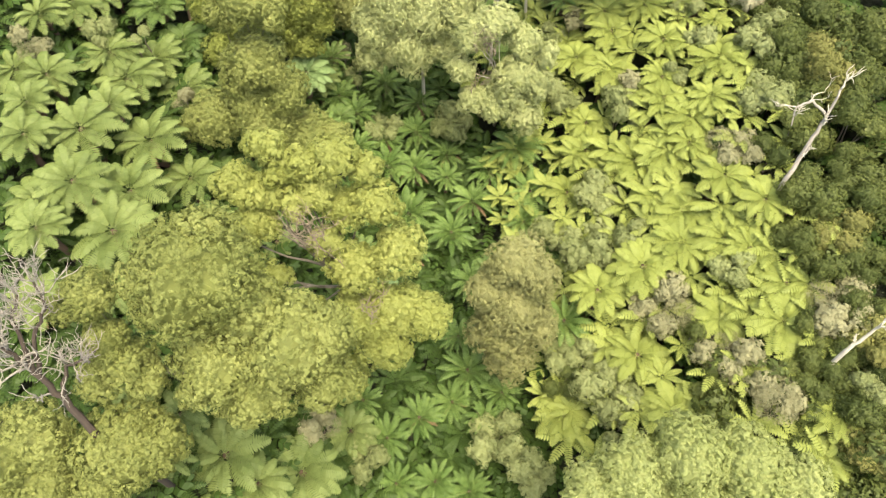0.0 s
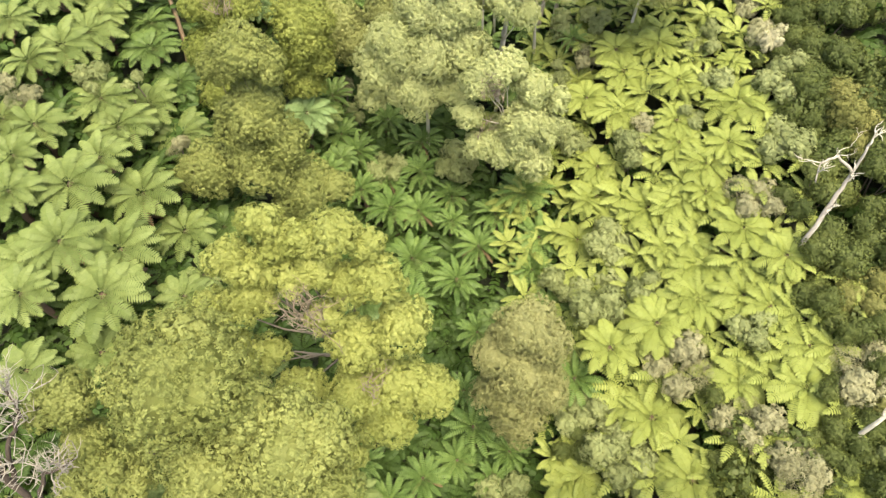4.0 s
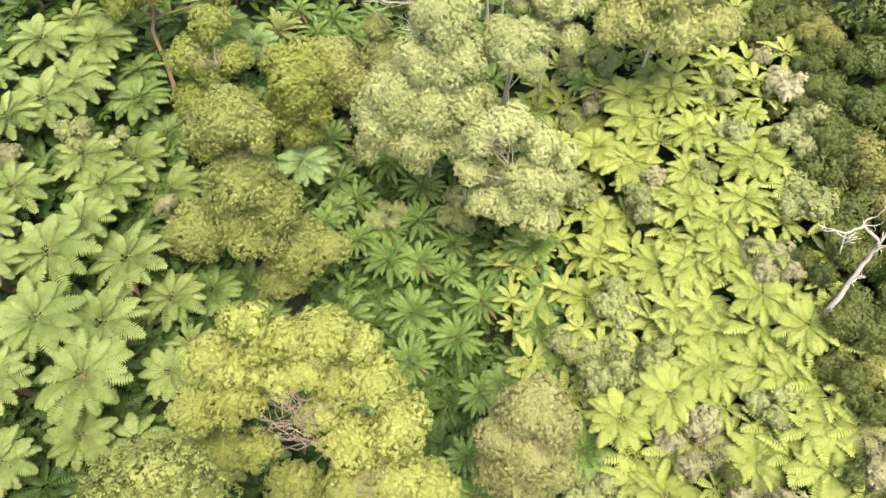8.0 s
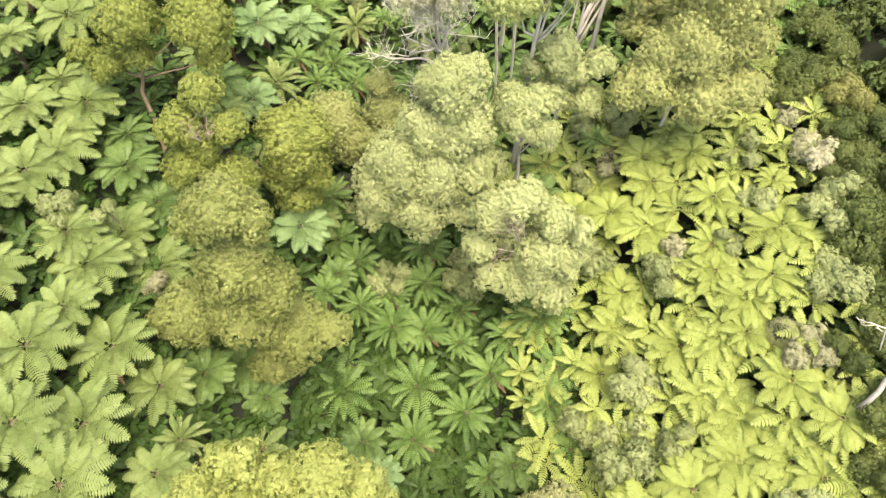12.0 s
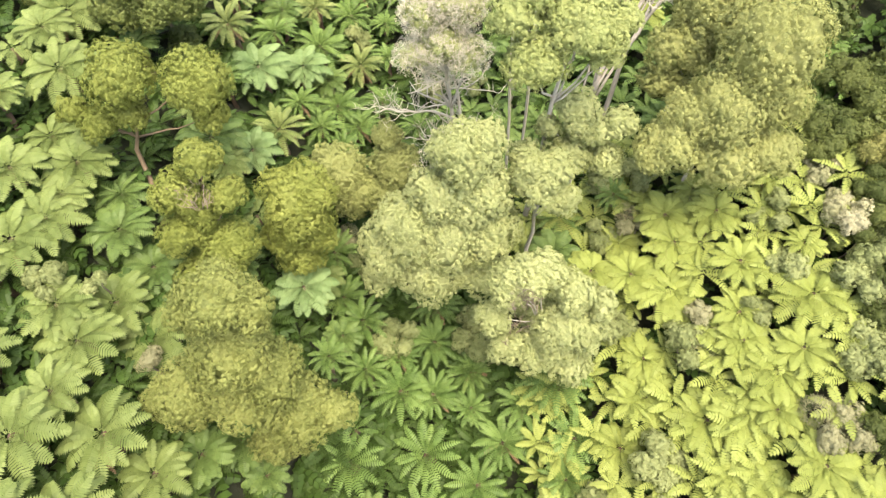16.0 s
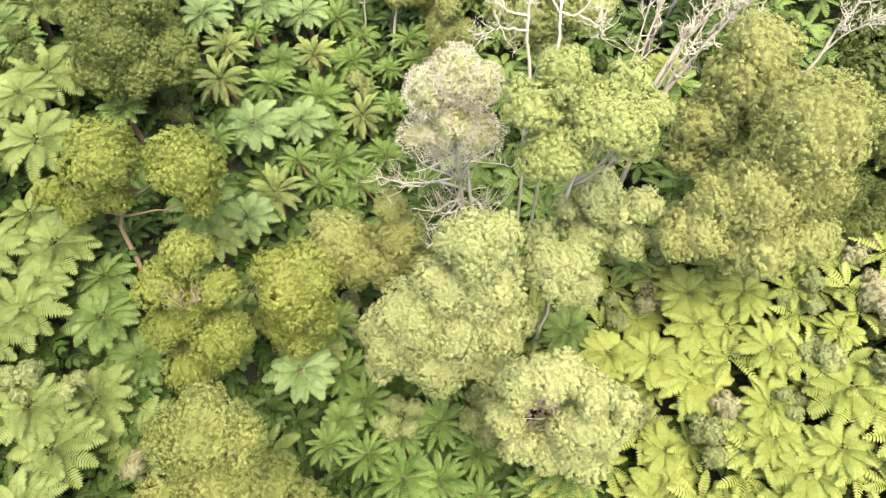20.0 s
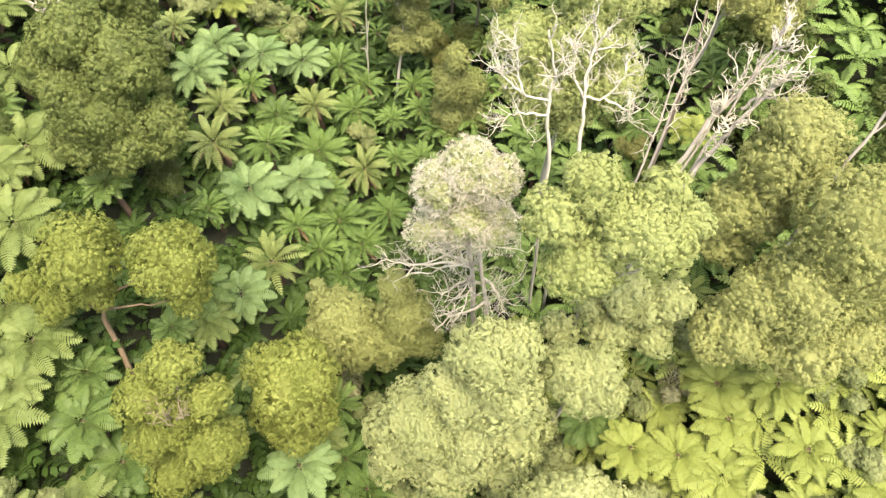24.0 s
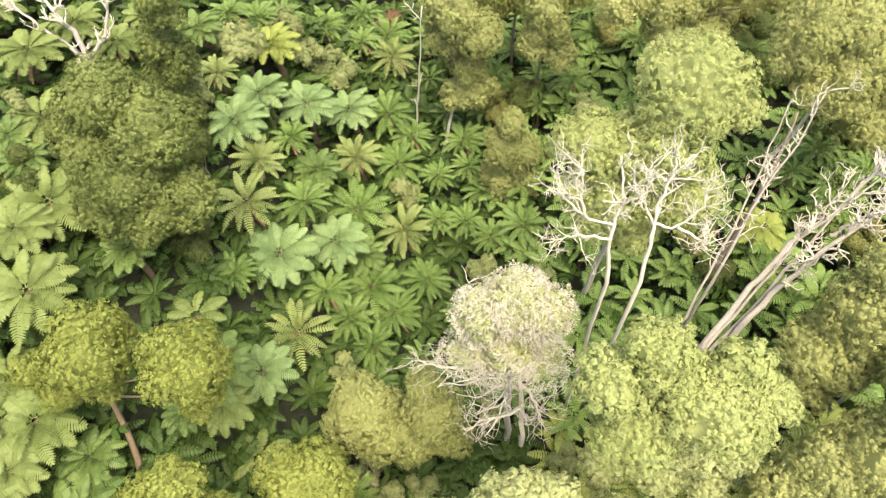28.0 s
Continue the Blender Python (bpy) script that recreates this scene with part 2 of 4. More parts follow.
# ---------------------------------------------------------------- tree ferns
def frond_data(pairs, width, rise, fall, seed, hang=0.25, rib=(0, 6, 12, 18, 24), full=1.0, stalk=0.1):
    """A feathered frond, one unit long, arching out along x: a thin midrib and pairs of tapering leaflets."""
    rng = random.Random(seed)
    steps, pts, p = 24, [], Vector((0, 0, 0))
    for i in range(steps + 1):
        pts.append(p.copy())
        s = i / steps
        a = radians(rise - (rise + fall) * s ** 1.35)
        p = p + Vector((math.cos(a), 0.04 * math.sin(s * 3 + seed), math.sin(a))) / steps

    def at(s):
        f = s * steps
        i = min(int(f), steps - 1)
        return pts[i].lerp(pts[i + 1], f - i), (pts[i + 1] - pts[i]).normalized()

    verts, faces = tube([pts[i] for i in rib], [0.009 * (1 - 0.8 * i / 24) for i in rib], 3)
    gap = (1 - stalk) / pairs
    for k in range(pairs):
        s = stalk + (1 - stalk) * (k + 0.5) / pairs
        base, d = at(s)
        side = Vector((0, 1, 0))
        up = d.cross(side)
        if up.z < 0:
            up = -up
        shape = min(1.0, 0.42 + 0.58 * (s - stalk) / 0.34)
        if s > 0.52:
            shape *= max(0.04, 1 - ((s - 0.52) / 0.5) ** 2) ** 0.72
        for sg in (-1, 1):
            ln = width * shape * rng.uniform(0.92, 1.08)
            out = (side * sg + d * (rng.uniform(0.12, 0.24) + 0.9 * max(0.0, s - 0.6)) - up * hang * rng.uniform(0.6, 1.3)).normalized()
            w = d * gap * 0.5 * full
            tilt = up * gap * rng.uniform(0.03, 0.17)
            i = len(verts)
            b = base + up * 0.004
            droop = up * ln * 0.1
            verts += [b - w * 0.8 - tilt, b + w * 0.8 + tilt, b + out * ln * 0.62 + w - droop * 0.4 + tilt,
                      b + out * ln + d * gap * 0.2 - droop * 1.6, b + out * ln * 0.6 - w - droop * 0.4 - tilt]
            faces += [(i, i + 1, i + 2), (i, i + 2, i + 4), (i + 2, i + 3, i + 4)]
    return verts, faces


FRONDS = {
    "lacy": [mesh_of("frond", *frond_data(18, 0.22, 20, 44, 1, 0.12, (0, 12, 24), 0.94), M_FERN_PALE),
             mesh_of("frond", *frond_data(18, 0.237, 14, 38, 2, 0.08, (0, 12, 24), 0.94), M_FERN_PALE),
             mesh_of("frond", *frond_data(18, 0.209, 26, 52, 3, 0.16, (0, 12, 24), 0.94), M_FERN_PALE)],
    "narrow": [mesh_of("frond", *frond_data(14, 0.132, 30, 40, 4, 0.2, (0, 12, 24), 0.78, 0.06), M_FERN_GULLY),
               mesh_of("frond", *frond_data(14, 0.142, 24, 34, 5, 0.16, (0, 12, 24), 0.78, 0.06), M_FERN_GULLY),
               mesh_of("frond", *frond_data(14, 0.125, 38, 52, 6, 0.22, (0, 12, 24), 0.78, 0.06), M_FERN_GULLY)],
}


def fern_trunk(seed):
    rng = random.Random(seed)
    pts = [(rng.uniform(-0.04, 0.04) * i, rng.uniform(-0.04, 0.04) * i, -2.4 + 2.4 * i / 6) for i in range(7)]
    pts[-1] = (0, 0, -0.06)
    return mesh_of("fern_trunk", *tube(pts, [0.13, 0.11, 0.1, 0.1, 0.1, 0.11, 0.07], 9, rng, 0.15), M_FIBRE, True)


FERN_TRUNKS = [fern_trunk(i) for i in range(3)]
FERN_LOOK = {
    "gully": ("narrow", M_FERN_GULLY, "dark green soft tree fern in the damp gully bed"),
    "olive": ("narrow", M_FERN_OLIVE, "olive-green tree fern with a skirt of browning fronds"),
    "soft": ("lacy", M_FERN_SOFT, "pale bluish-green tree fern standing above the gully ferns"),
    "pale": ("lacy", M_FERN_PALE, "pale green spreading tree fern on the steep bank"),
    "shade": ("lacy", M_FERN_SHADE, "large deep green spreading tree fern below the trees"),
    "yellow": ("lacy", M_FERN_YELLOW, "yellow-green spreading tree fern on the gentle slope"),
}


def make_fern(kind, variant, sparse=False):
    """One tree fern at the origin, its crown's hub at height 0 and its fronds about one unit long."""
    rng = random.Random(f"{kind}{variant}")
    root = new("tree_fern")
    child("trunk", FERN_TRUNKS[variant % 3], root)
    family, material, label = FERN_LOOK[kind]
    rings = [(13, -6, 1.0), (7, 15, 0.92), (3, 44, 0.55)] if family == "narrow" else [(12, -6, 1.0), (8, 12, 0.88), (4, 36, 0.5)]
    if sparse:
        rings = [(8, -4, 1.0)]
    for count, lift, size in rings:
        start = rng.uniform(0, 360)
        for k in range(count):
            turn = start + 360 * (k + rng.uniform(-0.2, 0.2)) / count
            s = size * rng.uniform(0.86, 1.08)
            m = pose(0, 0, 0, 0, 0, turn) @ pose(0.05, 0, 0, rng.uniform(-12, 12), -lift - rng.uniform(-8, 8), 0) @ Matrix.Diagonal((s, s * rng.uniform(0.92, 1.12), s, 1))
            child("frond", rng.choice(FRONDS[family]), root, m, material)
    dry = 3 if kind == "olive" else 2 if variant == 1 and kind in ("gully", "pale") else 0
    for k in range(dry):
        turn, s = rng.uniform(200, 340), rng.uniform(0.6, 0.9)
        m = pose(0, 0, -0.06, 0, 0, turn) @ pose(0.04, 0, 0, 0, 24 + 22 * rng.random(), 0) @ Matrix.Diagonal((s, s * 0.8, s, 1))
        child("frond", FRONDS["narrow"][0], root, m, M_FERN_DEAD, "dead brown hanging frond")
    return root


ferns_made, fern_first, fern_spots, deep_spots = {}, {}, [], []
fern_rng = random.Random(11)


def fern(kind, x, y, r, dz=0.0, sparse=False):
    """A tree fern whose crown's hub stands dz over the fern canopy, its fronds about r long."""
    variant = fern_rng.randrange(4) + (4 if sparse else 0)
    s = (1.14 if kind == "pale" else 1.04) * min(r, 2.45) * fern_rng.uniform(0.96, 1.06)
    z = float(canopy(x, y)) - 0.3 + dz
    m = pose(x, y, z, fern_rng.uniform(-6, 10), fern_rng.uniform(-8, 8), fern_rng.uniform(-35, 35)) @ Matrix.Scale(s, 4)
    if (kind, variant) not in ferns_made:
        ferns_made[kind, variant] = make_fern(kind, variant, sparse)
        fern_first[kind, variant] = m
        ob = ferns_made[kind, variant]
        tagged(ob, FERN_LOOK[kind][2], "tree fern", "tree ferns of the gully")
    else:
        ob = copy_thing(ferns_made[kind, variant], m)
    fern_spots.append((x, y))
    if dz < -1.2 and not sparse:
        deep_spots.append((x, y, dz))


def sunk(x, y):
    """How far the fern cover dips round a fern that stands deep in a hollow."""
    return min([dz for a, b, dz in deep_spots if (x - a) ** 2 + (y - b) ** 2 < 11] + [0.0])


GULLY_FERNS_1 = [
    (-4.1, 14.8, 1.81, -0.0), (-1.8, 16.6, 2.02, -0.2), (1.9, 20.3, 2.25, -0.4), (9.0, 22.5, 2.15, 0.7), (1.2, 23.0, 1.64, -0.3),
    (2.3, 27.3, 1.79, 0.1), (-3.1, 30.0, 2.16, 0.0), (0.7, 31.8, 2.09, 0.2), (6.6, 31.9, 1.82, -0.6), (-8.2, 32.9, 2.62, -0.2),
    (-3.0, 33.9, 2.40, 0.0), (7.3, 34.5, 2.17, -0.7), (2.5, 34.6, 2.13, -0.1), (3.9, 37.1, 1.93, 0.1), (0.3, 37.1, 1.45, 0.2),
    (-2.5, 38.1, 2.01, 0.4), (-4.9, 38.2, 2.30, 0.5), (6.2, 38.3, 2.48, 0.2), (-9.7, 39.3, 1.63, 1.9), (-7.4, 39.4, 1.80, 0.8),
    (-5.1, 41.0, 1.78, 0.2), (-2.5, 42.2, 2.08, 0.1), (-7.9, 43.3, 2.06, 0.5), (-2.4, 45.4, 2.13, -0.0),
]
GULLY_FERNS_2 = [
    (-5.5, 47.9, 2.17, -0.2), (-10.3, 48.2, 2.09, 0.7), (10.7, 50.9, 1.45, 0.6), (-10.7, 58.8, 1.87, -0.1), (-12.5, 60.2, 2.02, -0.2),
    (-14.1, 61.2, 2.00, 0.2), (-9.6, 61.8, 2.12, -0.3), (-4.3, 62.3, 1.79, -0.4), (24.8, 62.4, 1.46, -0.0), (-11.4, 63.2, 2.28, -0.1),
    (-7.6, 64.8, 2.02, -0.1), (-16.4, 66.6, 2.00, 0.8), (18.2, 67.6, 1.42, -0.0), (-13.3, 68.6, 2.43, 0.5), (18.6, 68.8, 1.64, -0.0),
    (-0.7, 69.3, 1.96, -0.0), (20.4, 69.7, 1.75, -0.0), (-7.3, 69.9, 1.69, 0.1), (-5.1, 69.9, 1.68, 0.1), (16.3, 70.2, 1.40, -0.0),
    (-18.1, 71.0, 1.71, 0.6), (10.3, 71.0, 2.04, -0.0), (17.8, 71.7, 1.69, -0.0), (-7.8, 73.9, 1.54, 0.1),
]
GULLY_FERNS_3 = [
    (-11.1, 74.2, 2.30, 0.3), (-5.4, 74.9, 1.55, -0.0), (-10.4, 77.2, 1.96, 0.3), (-6.1, 77.5, 1.96, -0.0), (-12.6, 78.4, 2.34, 0.7),
    (2.3, 81.3, 1.72, -0.0), (-15.8, 84.9, 1.84, -0.0), (-13.9, 87.3, 2.29, -0.0),
]
OLIVE_FERNS_1 = [
    (-16.2, 26.9, 1.74, -0.2), (-15.2, 57.5, 2.69, -0.3), (-19.2, 64.2, 2.37, 0.7), (-19.4, 67.8, 2.05, 0.4), (-9.8, 68.5, 2.59, 0.2),
    (-22.9, 72.8, 1.62, 0.3), (-14.1, 72.9, 2.21, 0.6), (-13.2, 85.0, 2.26, -0.0),
]
SOFT_FERNS_1 = [
    (-5.5, 27.2, 1.79, -0.0), (-11.6, 43.6, 2.39, 2.3), (-16.3, 54.0, 2.08, 0.1), (-16.9, 61.9, 2.69, 0.7), (-14.2, 65.1, 2.31, 0.6),
    (-21.3, 69.9, 2.29, 0.2), (-20.4, 72.9, 2.12, 0.7), (-17.8, 74.5, 2.39, 1.0), (-15.2, 76.6, 2.37, 1.1),
]
PALE_FERNS_1 = [
    (-15.6, 13.3, 1.70, -0.0), (-18.1, 14.8, 1.92, -0.0), (-23.3, 18.6, 1.90, 0.5), (-24.2, 22.6, 1.94, 1.4), (-20.4, 23.4, 2.77, 1.3),
    (-16.7, 24.7, 1.65, 0.6), (-23.1, 26.2, 2.28, 1.4), (-20.3, 26.7, 2.32, 0.9), (-26.6, 29.2, 1.82, 0.9), (-17.8, 29.9, 2.04, -0.6),
    (-23.9, 30.6, 2.44, 0.7), (-20.3, 31.5, 2.57, -0.0), (-27.3, 31.9, 1.75, 0.5), (-23.0, 33.3, 1.98, 0.2), (-27.1, 34.9, 2.11, -0.1),
    (-22.8, 36.5, 2.44, -0.5), (-19.6, 37.9, 2.21, -1.5), (-24.4, 38.6, 2.26, -0.7), (-21.8, 39.6, 2.21, -1.3), (-27.3, 42.0, 2.41, -0.3),
    (-30.6, 43.0, 1.79, -0.1), (-26.0, 43.7, 2.17, -0.2), (-25.5, 45.5, 1.67, -0.1), (-28.4, 46.6, 2.22, 0.0),
]
PALE_FERNS_2 = [
    (-25.2, 48.0, 2.30, -0.0), (-17.4, 51.2, 1.66, 0.8), (-30.2, 51.4, 1.71, 0.5), (-27.3, 54.2, 2.58, 0.8), (-29.3, 57.6, 1.85, 0.4),
    (-28.5, 59.8, 2.67, 0.1), (-30.7, 65.2, 2.06, -0.0), (-32.9, 69.5, 2.13, -0.0),
]
SHADE_FERNS_1 = [
    (4.1, 27.9, 1.78, 0.1), (-6.7, 29.4, 1.81, -0.1), (-12.8, 31.1, 1.57, -1.4), (-16.0, 31.5, 2.02, -1.2), (-14.3, 33.0, 2.14, -1.6),
    (-9.0, 41.3, 1.56, 1.5), (-20.4, 42.5, 2.00, -1.3), (-22.3, 44.2, 2.71, -0.6), (6.3, 47.0, 2.15, 1.6), (-19.0, 50.1, 1.34, 0.6),
    (-18.5, 52.8, 2.56, 0.7), (-23.9, 58.3, 1.94, 0.4), (-30.6, 62.0, 1.74, -0.0), (-31.8, 63.4, 1.50, -0.0), (-12.3, 65.3, 1.77, 0.3),
    (-16.3, 70.0, 1.89, 0.5), (-24.9, 75.9, 1.65, 0.0), (14.4, 80.3, 1.85, -0.0),
]
YELLOW_FERNS_1 = [
    (24.6, 13.9, 2.03, -0.1), (15.7, 15.2, 2.49, -0.2), (8.7, 16.1, 2.23, -0.1), (13.8, 19.4, 3.21, -0.2), (22.7, 20.1, 2.46, -0.3),
    (19.2, 21.1, 2.12, -0.4), (23.3, 22.7, 1.95, -0.3), (11.3, 24.0, 2.41, 1.3), (14.4, 25.2, 2.52, 1.0), (21.5, 25.5, 2.15, -0.1),
    (20.1, 26.5, 2.55, -0.2), (17.3, 26.8, 2.54, -0.0), (22.8, 28.6, 2.14, 0.4), (17.8, 29.5, 2.41, -0.4), (16.2, 30.9, 1.93, -0.4),
    (20.6, 31.1, 2.25, 0.3), (10.1, 33.5, 2.08, -0.7), (17.1, 34.4, 2.25, -0.3), (15.1, 34.5, 2.58, -0.4), (18.8, 34.6, 1.88, -0.1),
    (11.7, 36.7, 2.54, -0.6), (19.2, 36.9, 2.24, -0.1), (20.7, 38.1, 1.91, 0.1), (11.9, 39.0, 1.85, -0.4),
]
YELLOW_FERNS_2 = [
    (17.6, 39.1, 2.03, -0.1), (17.6, 40.9, 1.99, 0.0), (21.8, 41.4, 2.43, 0.1), (13.6, 42.9, 2.41, 0.4), (18.0, 44.2, 2.19, 0.3),
    (11.2, 44.3, 1.89, 1.2), (21.9, 44.9, 1.50, 0.1), (8.6, 44.9, 1.93, 1.8), (14.2, 46.2, 2.15, 0.6), (17.0, 47.9, 1.90, 0.5),
    (13.8, 48.3, 2.29, 0.7), (14.5, 66.4, 1.66, -0.0), (-20.8, 77.8, 2.38, 0.5),
]
LOW_GULLY_FERNS_1 = [
    (1.9, 11.5, 1.8), (-3.4, 11.9, 1.7), (-0.6, 12.1, 1.8), (3.2, 16.4, 1.7), (-6, 17.5, 1.7), (0.7, 18.1, 1.8), (4.5, 18.5, 1.7),
    (7.9, 28.8, 1.8), (0.3, 40.2, 2.0), (-9.5, 45.2, 2.1), (4.4, 49.5, 1.7), (7.1, 50.6, 2.2), (-10.3, 56.3, 1.9), (8.8, 57.6, 1.8),
    (6.1, 59.3, 2.0), (-19.2, 59.7, 1.6), (1.8, 60.6, 1.7), (-3, 68.8, 1.7), (-10.1, 71.8, 1.8), (-4, 72.9, 1.8), (-2, 74.1, 1.8),
    (0.4, 75.7, 1.7), (-1.9, 76.6, 1.7), (-23.8, 78.9, 1.7), (-18.1, 79.4, 1.7), (-22.4, 80.3, 1.7), (0.1, 80.3, 1.7), (-20.9, 81.8, 1.7),
    (-3.9, 84.3, 2.0), (-18.7, 84.7, 1.8),
]
LOW_GULLY_FERNS_2 = [
    (-10.3, 88.5, 1.8), (-16.4, 88.7, 1.9),
]
LOW_FAR_FERNS_1 = [
    (26.3, 60.4, 1.6), (11.4, 67.8, 1.8), (7, 83.9, 1.8), (3.7, 85.7, 1.9),
]
LOW_PALE_FERNS_1 = [
    (-11.5, 10.2, 1.9), (-9.3, 11.4, 2.6), (-13.3, 11.4, 2.4), (-6.6, 14.9, 1.8), (-20.6, 20.6, 1.7), (-25.6, 25.7, 2.1), (-29.4, 35.4, 1.9),
    (-28.8, 40, 2.0), (-11.6, 46, 2.0), (-27.5, 50.1, 1.9), (-26.8, 62, 1.5), (-29.9, 70.2, 1.4), (-29, 72.5, 1.7), (-31.7, 73.1, 1.7),
    (-28.1, 75.5, 1.5),
]
LOW_YELLOW_FERNS_1 = [
    (24, 11.2, 1.8), (10.7, 27.1, 1.9), (11.1, 47.7, 1.7), (20.6, 50.1, 1.8), (16, 50.4, 1.7),
]
LOW_SHADE_FERNS_1 = [
    (-16.4, 44.8, 2.2), (-22.9, 47, 1.7),
]
for kind, lists in (
    ("gully", (GULLY_FERNS_1, GULLY_FERNS_2, GULLY_FERNS_3,)),
    ("olive", (OLIVE_FERNS_1,)),
    ("soft", (SOFT_FERNS_1,)),
    ("pale", (PALE_FERNS_1, PALE_FERNS_2,)),
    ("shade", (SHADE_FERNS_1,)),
    ("yellow", (YELLOW_FERNS_1, YELLOW_FERNS_2,)),
):
    for spots in lists:
        for x, y, r, up in spots:
            fern(kind, x, y, r, up)
for kind, lists in (
    ("gully", (LOW_GULLY_FERNS_1, LOW_GULLY_FERNS_2, LOW_FAR_FERNS_1)),
    ("pale", (LOW_PALE_FERNS_1,)),
    ("yellow", (LOW_YELLOW_FERNS_1,)),
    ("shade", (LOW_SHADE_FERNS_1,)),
):
    for spots in lists:
        for x, y, r in spots:
            fern(kind, x, y, r, sunk(x, y) + fern_rng.uniform(-1.1, -0.2))

# the ferns between, a little lower, half hidden by their neighbours
fill_rng = random.Random(5)
filled = 0
for _ in range(6000):
    x, y = fill_rng.uniform(-38, 34), fill_rng.uniform(6, 98)
    if abs(x) > 14 + 0.33 * y or (x > 22 and y < 62):
        continue
    if min((x - a) ** 2 + (y - b) ** 2 for a, b in fern_spots) < 2.35 ** 2:
        continue
    u = x - (2.418 - 0.136 * y)
    if -9 < u < 7 and y < 56 and fill_rng.random() < 0.7:
        continue
    fern("gully" if -9 < u < 7 or (u > 0 and y > 56) else "pale" if u < 0 else "yellow", x, y, fill_rng.uniform(1.5, 2.0), sunk(x, y) - 0.8, True)
    filled += 1
    if filled >= 85:
        break
for key, ob in ferns_made.items():
    ob.matrix_basis = fern_first[key]


# ---------------------------------------------------------------- leaf clumps, trees and bushes
def ball(levels):
    bm = bmesh.new()
    bmesh.ops.create_icosphere(bm, subdivisions=levels, radius=1.0)
    v = np.array([tuple(q.co) for q in bm.verts])
    f = np.array([[q.index for q in face.verts] for face in bm.faces])
    bm.free()
    return v, f


def clump_data(seed, lobes, knots, leaves, size, slim, low=-0.45, knot=0.13, shag=0.0, core=800, deep=0.78, mass=0):
    """A head of foliage, about one unit in radius: several billows, each covered with small knots of leaves round a leafy heart."""
    rng = np.random.default_rng(seed)

    def spread(n, bottom, jitter):
        k = np.arange(n) + 0.5
        z = 1 - (1 - bottom) * k / n
        ang = k * 2.399963 + rng.uniform(-jitter, jitter, n)
        ring = np.sqrt(np.maximum(0, 1 - z * z))
        return np.stack([ring * np.cos(ang), ring * np.sin(ang), z], 1)

    centre = spread(lobes, -0.5, 0.5) * rng.uniform(0.44, 0.56, (lobes, 1))
    round_ = rng.uniform(0.4, 0.52, lobes)

    def reach(d):
        along = d @ centre.T
        gap = along ** 2 - (centre ** 2).sum(1) + round_ ** 2
        far = np.where(gap > 0, along + np.sqrt(np.maximum(gap, 0)), 0)
        return np.maximum(far.max(1), 0.5)

    way0 = spread(knots, low, 0.3)
    heart = way0 * (reach(way0) * rng.uniform(0.8, 0.99, knots))[:, None]
    big = knot * rng.uniform(0.8, 1.2, knots)
    which = rng.integers(0, knots, leaves)
    way = rng.normal(size=(leaves, 3))
    way = way / np.linalg.norm(way, axis=1, keepdims=True) + way0[which] * 0.7 + np.array([0, 0, 0.12])
    way /= np.linalg.norm(way, axis=1, keepdims=True)
    spot = heart[which] + way * (big[which] * rng.uniform(0.7, 1.08, leaves))[:, None]
    near = np.argmin(((heart[:, None] - centre[None]) ** 2).sum(2) - round_[None] ** 2, 1)
    bulge = heart - centre[near]
    bulge /= np.linalg.norm(bulge, axis=1, keepdims=True)
    facing = bulge[which] * 0.5 + way * 0.8 + rng.normal(scale=0.14, size=(leaves, 3))
    facing /= np.linalg.norm(facing, axis=1, keepdims=True)
    along = np.cross(facing, rng.normal(size=(leaves, 3)))
    along /= np.linalg.norm(along, axis=1, keepdims=True)
    along += way * shag
    along /= np.linalg.norm(along, axis=1, keepdims=True)
    across = np.cross(facing, along)
    ln = size * rng.uniform(0.65, 1.35, (leaves, 1))
    a = spot - along * ln * 0.5
    b = spot + along * ln * 0.5 + across * ln * slim * 0.5 - facing * ln * 0.1
    c = spot + along * ln * 0.4 - across * ln * slim * 0.6 - facing * ln * 0.14
    verts = np.stack([a, b, c], 1).reshape(-1, 3)
    tris = np.arange(leaves * 3).reshape(-1, 3)
    if core:
        d = spread(core, -0.75, 0.8)
        q = d * (reach(d) * rng.uniform(0.6, deep, core))[:, None]
        n = d + rng.normal(scale=0.5, size=(core, 3))
        t1 = np.cross(n, rng.normal(size=(core, 3)))
        t1 /= np.linalg.norm(t1, axis=1, keepdims=True)
        t2 = np.cross(n / np.linalg.norm(n, axis=1, keepdims=True), t1)
        h = size * 2.0 * rng.uniform(0.7, 1.3, (core, 1))
        inner = np.stack([q - t1 * h * 0.5, q + t1 * h * 0.5 + t2 * h * 0.5, q + t1 * h * 0.4 - t2 * h * 0.5], 1).reshape(-1, 3)
        tris = np.concatenate([tris, np.arange(core * 3).reshape(-1, 3) + len(verts)])
        verts = np.concatenate([verts, inner])
    if mass:
        v, f = ball(mass)
        v = v * (reach(v) * rng.uniform(0.66, 0.79, len(v)))[:, None]
        tris = np.concatenate([tris, f + len(verts)])
        verts = np.concatenate([verts, v])
    return verts, tris


